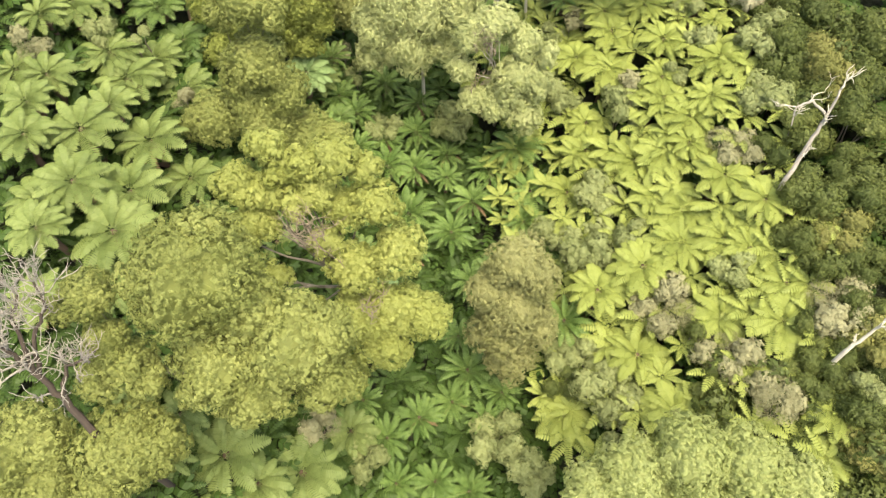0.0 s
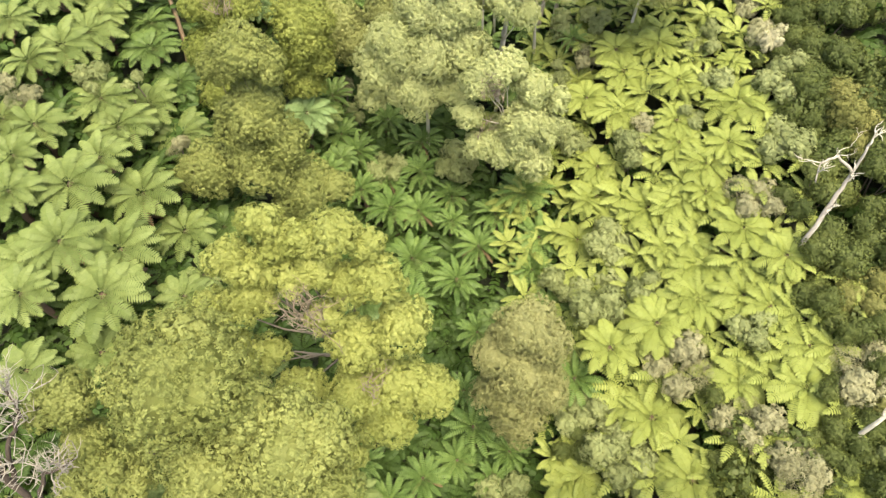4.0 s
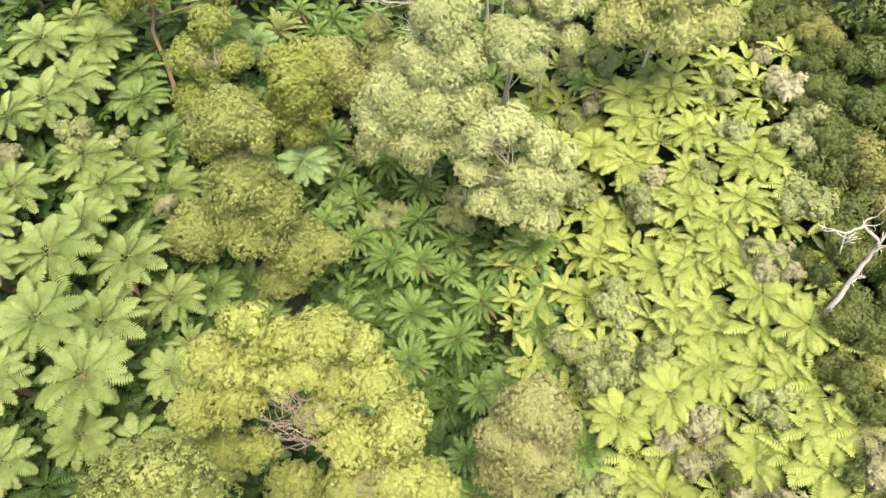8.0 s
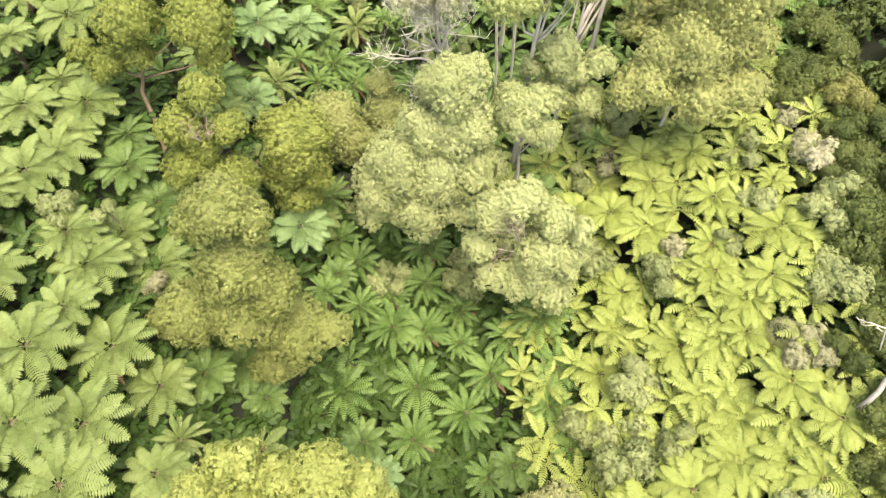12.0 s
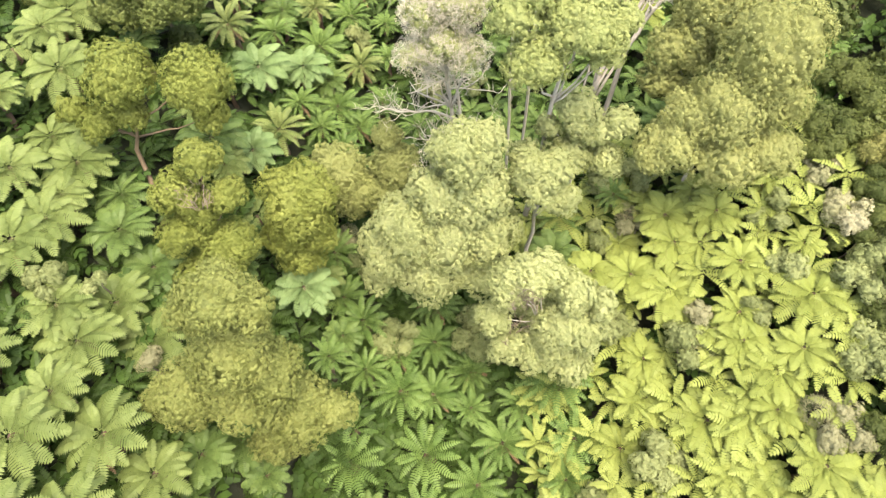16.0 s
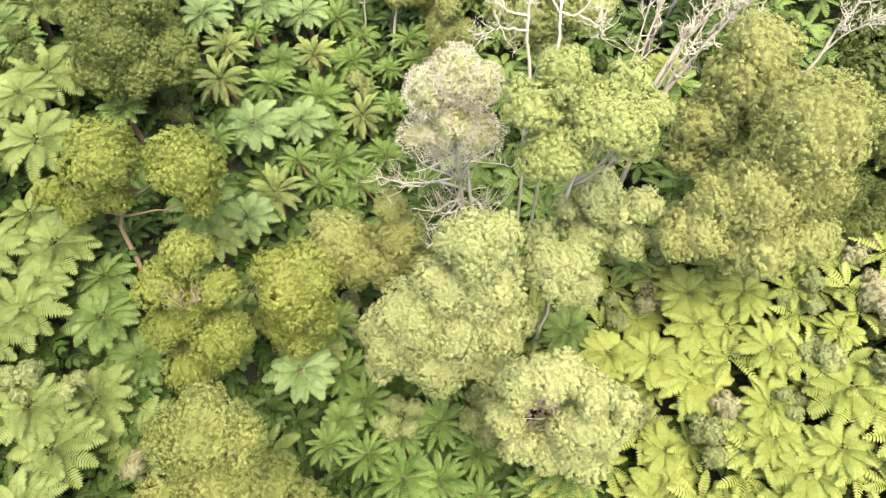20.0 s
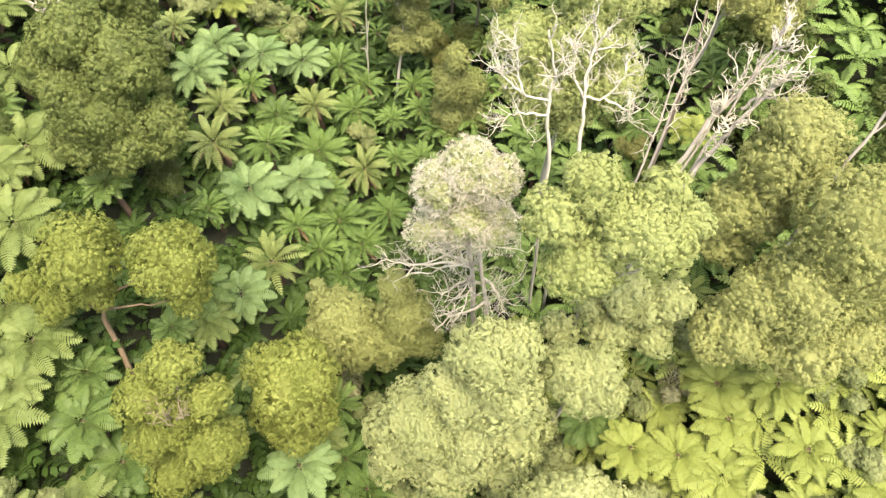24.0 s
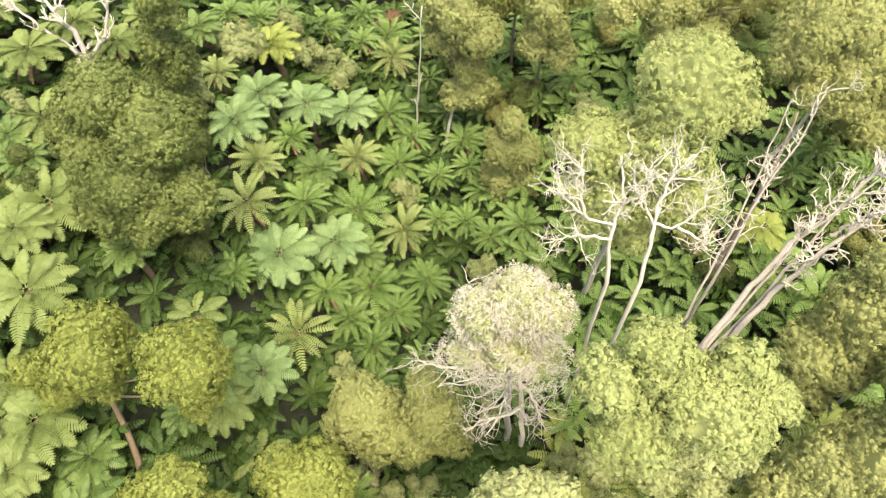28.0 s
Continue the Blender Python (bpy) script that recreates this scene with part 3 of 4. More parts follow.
def fast_mesh(name, verts, tris, material):
    me = bpy.data.meshes.new(name)
    me.vertices.add(len(verts))
    me.vertices.foreach_set("co", np.asarray(verts, np.float32).ravel())
    me.loops.add(len(tris) * 3)
    me.loops.foreach_set("vertex_index", np.asarray(tris, np.int32).ravel())
    me.polygons.add(len(tris))
    me.polygons.foreach_set("loop_start", np.arange(len(tris), dtype=np.int32) * 3)
    me.polygons.foreach_set("use_smooth", np.zeros(len(tris), dtype=bool))
    me.update(calc_edges=True)
    me.materials.append(material)
    return me


CLUMPS = {
    "fine": [fast_mesh("foliage", *clump_data(20 + i, 7, 400, 8000, 0.064, 0.6, -0.5, 0.085, 0.0, 0, 0.8, 2), LEAF["olive"]) for i in range(5)],
    "dense": [fast_mesh("foliage", *clump_data(30 + i, 9, 760, 13500, 0.046, 0.6, -0.5, 0.064, 0.0, 0, 0.8, 3), LEAF["olive"]) for i in range(5)],
    "vast": [fast_mesh("foliage", *clump_data(50 + i, 14, 1450, 25000, 0.033, 0.6, -0.5, 0.046, 0.0, 0, 0.8, 3), LEAF["olive"]) for i in range(3)],
    "small": [fast_mesh("foliage", *clump_data(35 + i, 6, 110, 2600, 0.112, 0.62, -0.5, 0.17, 0.0, 0, 0.8, 2), LEAF["olive"]) for i in range(4)],
    "broad": [fast_mesh("foliage", *clump_data(40 + i, 8, 90, 2200, 0.1, 0.7, -0.35, 0.19, 0.0, 0, 0.8, 2), LEAF["darkbush"]) for i in range(4)],
    "twiggy": [fast_mesh("foliage", *clump_data(60 + i, 9, 80, 4200, 0.13, 0.14, -0.4, 0.22, 0.9, 0), LEAF["silver"]) for i in range(3)],
}
TREE_LABELS = {
    "bright": "tall young gum with a bright yellow-green domed crown",
    "lime": "tall gum with a broad lime-yellow domed crown",
    "olive": "tall tea-tree with a dense olive-green billowing crown",
    "olivedark": "tall gum with a brownish olive crown on the slope",
    "gold": "slender tree with rounded golden-green leaf heads",
    "pale": "pale green tree with a loose spreading crown",
    "greyish": "upright grey-green shrubby tree among the ferns",
    "khaki": "bushy tree with soft khaki-green rounded heads",
    "silver": "half-dead tree with dry silvery twigs and leaves",
    "darkleaf": "dense dark green broad-headed tree above the ferns",
}


def grow(rng, at, way, far, r, depth, verts, faces):
    """A crooked bare branch with side twigs, added to verts and faces."""
    pts, p, d = [at], at.copy(), way.normalized()
    for _ in range(4):
        d = (d + Vector((rng.uniform(-1, 1), rng.uniform(-1, 1), rng.uniform(-0.5, 0.9))) * 0.48).normalized()
        p = p + d * far / 4
        pts.append(p.copy())
    v, f = tube(pts, [r * k for k in (1, 0.88, 0.72, 0.52, 0.25)], 4)
    faces += [tuple(i + len(verts) for i in q) for q in f]
    verts += v
    if depth:
        for _ in range(3):
            i = rng.randrange(1, 5)
            side = Vector((rng.uniform(-1, 1), rng.uniform(-1, 1), rng.uniform(-0.3, 1.0)))
            grow(rng, pts[i], d * 0.5 + side, far * rng.uniform(0.45, 0.75), r * 0.62, depth - 1, verts, faces)


def tree(kind, base, heads, bark=None, via=None, bare=(), swell=1.06):
    """A tapered, bowed trunk from the ground, a limb to each head of leaves, and the heads (x, y, z, radius)."""
    rng = random.Random(f"{kind}{base}")
    bx, by = base
    bz = float(ground_z(bx, by)) - 0.3
    root = new("tree")
    root.location = (bx, by, bz)
    tagged(root, TREE_LABELS[kind], "tree", "trees over the gully")
    bark = bark or (M_BARK_RED if kind == "gold" else M_BARK_PALE if kind in ("pale", "silver", "bright", "lime", "olivedark") else M_BARK)
    rel = [Vector((x - bx, y - by, z - bz)) for x, y, z, r in heads]
    mid = sum(rel, Vector()) / len(rel)
    low = min(p.z for p in rel)
    top = Vector((mid.x, mid.y, max(mid.z, low + 0.5)))
    if via:
        knee = Vector(via) - root.location
        stem = bent((0, 0, 0), knee, 0.0, 4, rng, 0.1) + bent(knee, top, 0.0, 3, rng, 0.1)[1:]
    else:
        stem = bent((0, 0, 0), top, 0.0, 7, rng, 0.05)
    girth = 0.1 + 0.0065 * top.z if kind == "gold" else 0.07 + 0.005 * top.z
    child("trunk", mesh_of("trunk", *tube(stem, [girth * (1.35 - i * 0.13) for i in range(8)], 9, rng, 0.06), bark, True), root)
    for p, (x, y, z, r) in zip(rel, heads):
        at = stem[5 if p.z < mid.z else 6]
        limb = bent(at, p + Vector((0, 0, r * 0.25)), -0.06, 5, rng, 0.2)
        child("limb", mesh_of("limb", *tube(limb, [girth * f for f in (0.5, 0.42, 0.34, 0.26, 0.18, 0.08)], 6, rng, 0.08), bark, True), root)
        m = Matrix.Translation(p) @ pose(0, 0, 0, rng.uniform(-14, 14), rng.uniform(-14, 14), rng.uniform(0, 360)) @ Matrix.Diagonal((r * swell, r * swell, r * rng.uniform(1.0, 1.18), 1))
        if kind == "silver" and z > 23:
            child("foliage", rng.choice(CLUMPS["small"]), root, m @ Matrix.Scale(0.86, 4), LEAF["pale"], "sparse pale green leaves")
        child("foliage", rng.choice(CLUMPS["twiggy" if kind == "silver" else "small" if r < 1.2 else "fine" if r < 1.75 else "dense" if r < 2.6 else "vast"]), root, m, LEAF[kind])
    for k in range(9 if kind == "silver" else 0):
        verts, faces = [], []
        side = Vector((rng.uniform(-1.5, 0.5), rng.uniform(-0.9, 0.3), rng.uniform(-0.55, 0.3)))
        grow(rng, stem[4].lerp(stem[6], rng.random()), side, rng.uniform(2.4, 4.2), 0.075, 2, verts, faces)
        child("dead_limb", mesh_of("dead_limb", verts, faces, M_DEAD, True), root, None, None, "bare bleached drooping limb")
    for spot in bare:
        for k in range(5):
            verts, faces = [], []
            at = Vector(spot) - root.location + Vector((rng.uniform(-0.5, 0.5), rng.uniform(-0.5, 0.5), -0.15))
            grow(rng, at, Vector((rng.uniform(-0.8, 0.8), rng.uniform(-0.8, 0.8), 1)), rng.uniform(1.0, 1.6), 0.036, 2, verts, faces)
            child("bare_twig", mesh_of("bare_twig", verts, faces, M_TWIG, True), root, None, None, "dead brown twig poking through the leaves")
    return root


tree("lime", (-4.9, 23.4), [
    (-8.9, 22.3, 25.9, 1.1), (-5.4, 22.0, 25.4, 1.3), (-10.6, 21.3, 24.0, 1.3), (-7.0, 21.8, 25.1, 1.1),
    (-3.5, 20.8, 23.1, 1.5), (-9.9, 20.3, 22.0, 1.4), (-11.9, 19.9, 21.3, 1.3), (-2.4, 19.6, 20.5, 1.6),
    (-4.7, 19.0, 19.5, 1.6), (-5.2, 20.7, 22.8, 1.2), (-2.7, 17.8, 17.0, 1.7), (-7.6, 20.9, 23.3, 1.1),
    (-9.1, 21.1, 23.6, 1.1), (-9.4, 18.7, 18.8, 1.1), (-6.3, 19.8, 21.0, 1.0), (-7.9, 17.6, 16.6, 1.4),
    (-11.0, 18.7, 18.7, 1.3), (-8.1, 21.7, 24.8, 1.1), (-6.4, 21.1, 23.7, 1.2), (-3.9, 21.7, 24.8, 0.9),
    (-12.9, 18.8, 19.1, 1.2), (-3.3, 16.7, 15.4, 1.8), (-6.5, 15.5, 12.9, 2.0), (-0.8, 17.4, 16.9, 1.5),
    (-4.8, 17.4, 16.9, 1.8),
], bare=[(-6.9, 18.6, 23.2), (-6.4, 18.8, 22.6), (-7.2, 18.9, 22.9), (-3.8, 16.9, 18.3)], bark=M_BARK, swell=1.18)
tree("olive", (-7.9, 16.5), [
    (-10.0, 13.9, 27.8, 2.7), (-11.8, 13.6, 27.3, 1.6), (-9.7, 14.8, 29.2, 1.1), (-9.8, 11.7, 24.5, 2.0),
    (-6.4, 12.1, 25.1, 2.2), (-5.0, 12.4, 25.5, 1.3), (-8.2, 10.8, 23.0, 1.9), (-5.0, 10.9, 23.3, 1.4),
    (-10.8, 10.8, 23.0, 1.0), (-8.1, 12.8, 26.2, 1.7),
], swell=1.18)
tree("olive", (-14.6, 16.4), [
    (-14.6, 13.3, 27.1, 1.3), (-15.6, 13, 26.5, 0.9), (-14.5, 12.3, 24.9, 1.2), (-14.1, 11.8, 23.7, 1.5),
    (-15.3, 11.4, 22.8, 1.3), (-13.3, 11.4, 22.8, 1.1),
])
tree("olive", (-16.7, 12.5), [
    (-18.8, 8.9, 21, 2.3), (-20.1, 7.5, 19.1, 2.1), (-14.4, 8.9, 21, 2.3), (-12.8, 8.9, 21, 1.5),
    (-15.6, 7.7, 19.4, 1.8), (-18.2, 7.7, 19.4, 1.8),
])
tree("bright", (12.7, 12.2), [
    (12.8, 9.8, 16.3, 2.3), (9.9, 9.1, 15.4, 2.1), (15.5, 9.4, 15.8, 2.4), (18.4, 8.5, 14.5, 2.1),
    (8, 8.4, 14.3, 1.8), (13.2, 7.9, 13.7, 2.7), (16.6, 7.4, 13.1, 2.7), (10.3, 7, 12.5, 2.8),
    (14.6, 5.8, 10.9, 3.1), (7.9, 6.3, 11.6, 2.5),
])
tree("greyish", (4.8, 23.7), [
    (4.7, 22.3, 14.3, 2.2), (5.9, 22.1, 13.3, 1.9), (3.2, 21.8, 12.2, 1.9), (4.8, 21.4, 10.6, 2.7),
    (4, 20.6, 7.9, 2.5), (6.3, 20.8, 8.7, 1.9), (4.8, 19.8, 5.6, 2.1),
])
tree("olive", (-12.6, 36.6), [
    (-12.3, 35.4, 24.3, 1.9), (-13.8, 35.2, 23.4, 1.3), (-11.1, 35.2, 23.4, 1.4), (-12.4, 34.7, 20.2, 2.2),
    (-16.1, 33.9, 15.3, 2.2), (-12.7, 34.0, 15.9, 2.6), (-10.1, 33.6, 13.7, 2.3), (-8.0, 33.6, 13.8, 1.4),
    (-11.7, 33.1, 10.8, 1.9), (-13.8, 34.5, 18.8, 1.7), (-17.7, 33.8, 14.8, 1.3), (-11.3, 34.4, 17.8, 2.0),
    (-13.4, 34.2, 17.4, 1.8),
], swell=1.14)
tree("pale", (5.9, 43.8), [
    (2.1, 40.0, 17.5, 1.4), (4.0, 40.3, 18.4, 1.6), (5.8, 39.8, 17.1, 1.5), (1.4, 39.1, 15.1, 1.2),
    (5.7, 39.0, 14.6, 2.0), (7.2, 38.7, 14.0, 1.5), (4.2, 38.1, 12.2, 1.6), (6.3, 37.9, 11.5, 1.7),
    (2.4, 38.3, 12.7, 1.3), (2.7, 40.2, 18.1, 1.3), (7.7, 39.5, 16.1, 1.1), (5.2, 38.5, 13.2, 1.7),
], bare=[(3.2, 39.2, 17.6), (3.6, 39.0, 17.0), (2.9, 39.2, 17.2), (2.6, 38.6, 13.6)], swell=1.18)
tree("pale", (-1.9, 47), [
    (-0.8, 45.8, 22.4, 2.2), (0.5, 46, 23.2, 1.6), (0.3, 45.3, 19.8, 2.5), (-2.1, 45.2, 19.4, 2),
    (-3.8, 44.5, 16.7, 2.6), (-5.4, 44, 14.8, 2.2), (-1.4, 44.4, 16.2, 2.8), (0.8, 44.6, 16.6, 2.5),
    (-2.8, 43.5, 13.3, 2.6), (0.1, 43.6, 13.3, 2.2), (-5.8, 43.3, 12.9, 1.5),
])
tree("pale", (4.3, 48), [
    (3.9, 45.6, 20.1, 2), (4.8, 45.8, 21, 1.5), (3.2, 45.8, 21.4, 1.3), (5.4, 45.4, 19, 1.4),
])
tree("bright", (4.6, 52.1), [
    (3.2, 50.1, 30.6, 1.4), (2.0, 49.4, 29.2, 1.5), (6.3, 50.0, 30.2, 1.1), (5.8, 49.2, 28.7, 2.1),
    (3.2, 48.3, 27.0, 1.8), (7.5, 49.3, 28.9, 1.2), (7.0, 48.6, 27.5, 1.1), (4.6, 49.5, 29.2, 1.5),
], swell=1.17)
tree("pale", (8, 52.1), [
    (6.5, 50.3, 21.3, 1.6), (9.3, 50.0, 20.5, 1.2), (4.9, 49.9, 20.3, 0.9), (8.1, 49.8, 20.1, 1.1),
    (6.1, 49.3, 18.5, 1.5), (8.6, 49.1, 18.0, 1.4), (7.0, 49.9, 20.1, 1.2), (3.5, 49.2, 18.3, 1.1),
], swell=1.17)
tree("olivedark", (15.4, 58.1), [
    (14.8, 55.6, 25.0, 2.5), (13.3, 54.6, 22.6, 2.1), (12.7, 53.8, 20.4, 1.7), (14.4, 54.8, 23.0, 1.9),
    (15.1, 56.3, 26.8, 2.0),
], swell=1.17)
tree("olivedark", (15.5, 51.9), [
    (16.9, 51.1, 25.9, 3.1), (15.0, 49.5, 22.6, 2.6), (18.0, 49.6, 22.9, 1.9), (12.3, 48.4, 20.4, 2.0),
    (15.7, 48.1, 19.9, 2.4), (18.2, 48.2, 20.1, 1.9), (11.0, 48.1, 20.0, 1.3), (13.3, 49.2, 22.1, 1.8),
], swell=1.17)
tree("gold", (-20.4, 45.2), [
    (-20.9, 50.3, 23.9, 2.4), (-16.5, 50.2, 23.5, 2.4), (-24.6, 49.6, 21.8, 1.1), (-23.1, 49.3, 20.9, 1.4),
    (-21.0, 49.5, 21.6, 1.2), (-16.0, 49.4, 21.5, 1.3),
], via=(-22.0, 49.6, 18.3), swell=1.04)
tree("gold", (-16.1, 46.1), [
    (-15.6, 45.0, 22.8, 1.4), (-17.5, 44.3, 20.4, 1.7), (-14.5, 44.3, 20.4, 1.3), (-17.6, 43.4, 17.6, 1.8),
    (-15.0, 43.2, 16.8, 2.0), (-17.3, 42.4, 14.3, 1.9), (-16.3, 43.9, 19.1, 1.2),
], bare=[(-15.7, 43.2, 20.8)], swell=1.1)
tree("gold", (-11.7, 48.6), [
    (-11.1, 46.9, 17.1, 2.5), (-11.4, 46.3, 15.1, 2.2), (-12.8, 45.9, 13.6, 1.7), (-10.5, 45.9, 13.7, 1.5),
    (-11.7, 45.4, 12.1, 1.7),
], swell=1.17)
tree("khaki", (-7.7, 54.9), [
    (-9.9, 52.5, 12.5, 2.3), (-5.6, 52.8, 13.2, 1.9), (-6.0, 52.0, 10.8, 2.3), (-8.3, 52.0, 10.8, 2.3),
    (-6.0, 53.4, 15.4, 1.2), (-4.4, 52.0, 10.5, 1.5), (-10.9, 52.2, 11.5, 1.5),
], swell=1.17)
tree("silver", (-0.3, 54), [
    (-1.7, 53.1, 27.8, 1.5), (-3, 52.8, 26.6, 1.5), (-0.6, 53, 27, 1.4), (-1.9, 52.4, 24.8, 1.8),
    (-3.5, 52.2, 24, 1.3), (-0.5, 52.3, 24, 1.5),
    (-2.2, 52.0, 22.4, 1.0),
])
tree("bright", (3.9, 63.9), [
    (5.3, 62.9, 30.7, 2.7), (1.1, 61.5, 27.9, 1.9), (4.7, 61.7, 28.4, 2.5), (2.3, 60.3, 25.7, 2.2),
    (4.5, 60.4, 25.9, 1.9), (7.5, 62.6, 30.2, 1.2), (3.4, 61.2, 27.4, 2.2), (6.0, 60.6, 26.3, 1.8),
    (1.4, 60.6, 26.1, 1.4), (4.1, 59.6, 24.1, 1.4),
], swell=1.16)
tree("darkleaf", (-22.7, 63.1), [
    (-23.5, 62.3, 27.6, 2.0), (-21.0, 61.6, 26.3, 2.3), (-24.8, 61.0, 25.0, 1.9), (-22.8, 60.4, 23.8, 2.6),
    (-21.2, 59.4, 21.8, 2.3), (-24.5, 59.5, 21.9, 2.0), (-19.5, 60.0, 23.0, 1.5), (-25.6, 61.6, 26.2, 1.3),
], swell=1.17)
tree("khaki", (-1.9, 76.3), [
    (-2.3, 74, 15.2, 1.4), (-2.8, 74, 12.7, 1.9), (-1.4, 74.1, 12, 1.8), (-2.5, 73.8, 9.4, 2.2),
    (-0.7, 74, 8.7, 1.7), (-1.9, 73.6, 6.7, 1.6),
])
tree("olivedark", (15.4, 72.4), [
    (13.1, 70.6, 28.4, 2.1), (14.8, 70.9, 28.6, 2.1), (12.6, 70.1, 27.2, 1.8), (15.4, 70.1, 26.4, 2.2),
    (14.2, 69.5, 25.5, 1.9), (16.7, 70.5, 26.9, 1.8), (15.8, 69.3, 24.6, 1.9), (17.9, 68.9, 23.4, 1.9),
    (18.4, 69.9, 25.2, 1.9),
])
tree("khaki", (-8.1, 77.5), [
    (-7.3, 79.4, 20.5, 2.4), (-5.6, 79.5, 18.5, 2.3), (-8.1, 79.2, 18, 1.6), (-5.9, 79.2, 15.5, 1.7),
    (-6.7, 78.7, 12.8, 1.7), (-5, 79, 13.3, 1.7),
], bark=M_BARK_PALE)
tree("khaki", (-0.5, 82.7), [
    (-0.3, 80.4, 18.5, 1.9), (0.6, 80.3, 16.5, 1.7), (-1.4, 80.1, 17.3, 1.5), (-0.9, 80.4, 20.3, 1.6),
])
tree("darkleaf", (-23.4, 71.5), [
    (-22.5, 69, 27.2, 1.3), (-23.7, 69.1, 24.9, 1.5), (-23.3, 69.3, 23.5, 1.7), (-24.7, 69.2, 21.5, 1.7),
    (-23.9, 69.3, 20.5, 1.5), (-22.5, 68.7, 28.6, 1.2),
])
tree("olivedark", (8.6, 80.5), [
    (6.1, 77.9, 23.8, 2.2), (8.5, 78.3, 24.1, 2.2), (4, 77.6, 23.4, 1.8), (10.8, 78.8, 24.8, 2.5),
    (13.4, 79, 24.4, 2.2), (7.3, 77.4, 21.6, 1.9), (10.1, 77.6, 21.2, 1.9),
])
tree("olive", (-2.8, 86.5), [
    (-5.6, 83.7, 19.2, 2.6), (-3.4, 83.8, 18.3, 2.2), (0.8, 84.5, 19.1, 2.6), (-2.8, 84.4, 20.9, 2.5),
])

BUSH_LABELS = {
    "greybush": "sage-grey shrub with fine leaves between tree ferns",
    "darkbush": "dense dark green shrub on the wooded slope",
    "olivebush": "olive-brown shrub on the wooded slope",
    "dryshrub": "dry greyish shrub with pale twiggy heads",
    "brownbush": "heap of dead reddish-brown fronds on the bank",
    "flower": "shrub with cream flower heads on the slope",
}


def bush(kind, x, y, r):
    """A shrub of several stems, each with its own head of leaves."""
    rng = random.Random(f"{kind}{x}{y}")
    z = float(canopy(x, y))
    gz = float(ground_z(x, y)) - 0.2
    root = new("shrub")
    root.location = (x, y, gz)
    tagged(root, BUSH_LABELS[kind], "shrub", "shrubs of the slopes")
    n = 4 if r > 1.6 else 3
    turn = rng.uniform(0, math.tau)
    for k in range(n):
        a = turn + math.tau * k / n
        hr = r * rng.uniform(0.42, 0.66)
        far = r * rng.uniform(0.35, 0.62)
        p = Vector((math.cos(a) * far, math.sin(a) * far, z - gz + rng.uniform(-1.0, 0.3)))
        stem = bent((0, 0, 0), p, 0.0, 4, rng, 0.2)
        child("stem", mesh_of("stem", *tube(stem, [0.09, 0.075, 0.06, 0.045, 0.02], 6), M_BARK, True), root)
        m = Matrix.Translation(p) @ pose(0, 0, 0, rng.uniform(-20, 20), rng.uniform(-20, 20), rng.uniform(0, 360)) @ Matrix.Diagonal((hr, hr, hr * rng.uniform(0.8, 1.1), 1))
        child("foliage", rng.choice(CLUMPS["twiggy" if kind == "dryshrub" and k == 0 else "small" if kind in ("dryshrub", "greybush", "flower") else "broad"]), root, m, LEAF[kind])


GREY_BUSHES_1 = [
    (6.4, 12.3, 2), (-5.7, 13, 1.9), (12.1, 14.9, 1.6), (4, 15, 2.6), (26.6, 15.1, 1.7), (11.7, 17, 2.4),
    (10.8, 19.9, 1.4), (9, 20.3, 1.9), (20, 24, 1.6), (11, 28.1, 3), (14.1, 28.1, 1.7), (8.7, 30.2, 1.8),
    (12.3, 32.2, 2), (24.7, 37.4, 2.4), (14.7, 39, 2.1), (-25, 39.7, 1.4), (-22.5, 39.8, 1.2),
    (18.8, 41, 1.2), (10.2, 41.8, 1.9), (24.8, 42.1, 1.9), (0.8, 42.3, 2.2), (-5.3, 42.4, 1.8),
    (20.5, 43.7, 1.6), (4.8, 44.1, 2.3), (26.4, 44.2, 1.7), (24.5, 46.5, 2.2), (20.3, 47.3, 1.6),
    (9.9, 48.3, 1.5), (-8.4, 48.5, 1.5), (-6, 49.8, 1.3),
]
GREY_BUSHES_2 = [
    (24, 50.3, 1.4), (12.6, 52.1, 1.4), (3.1, 52.3, 1.2), (10.5, 52.5, 1.8), (-1.8, 55.3, 1.1),
    (-12.2, 56.3, 1.1), (0.9, 65, 1.2), (-32, 65.2, 1.2), (-3.2, 65.8, 1.5), (-24, 70.4, 1.7),
    (-10, 71.9, 1.5), (-22.5, 76.7, 2.2), (3.5, 78.4, 1.5), (13.4, 78.8, 1.2), (-18.9, 79.7, 1.8),
    (-17, 80.1, 2.1), (-20.5, 80.2, 1.9),
]
DRY_BUSHES_1 = [
    (-8.6, 14.9, 1.7), (21.4, 15.4, 2.1), (19.1, 18.3, 2.3), (26, 20.6, 2.7), (15.7, 22.1, 2.3),
    (21.8, 33.3, 2.2), (-19, 36, 1), (-28.5, 36.9, 1.5), (15.4, 40.2, 1.6), (11.7, 48.5, 1.3),
    (-9.7, 50, 1.4),
]
BROWN_BUSHES_1 = [
    (-14.1, 88.5, 1.5),
]
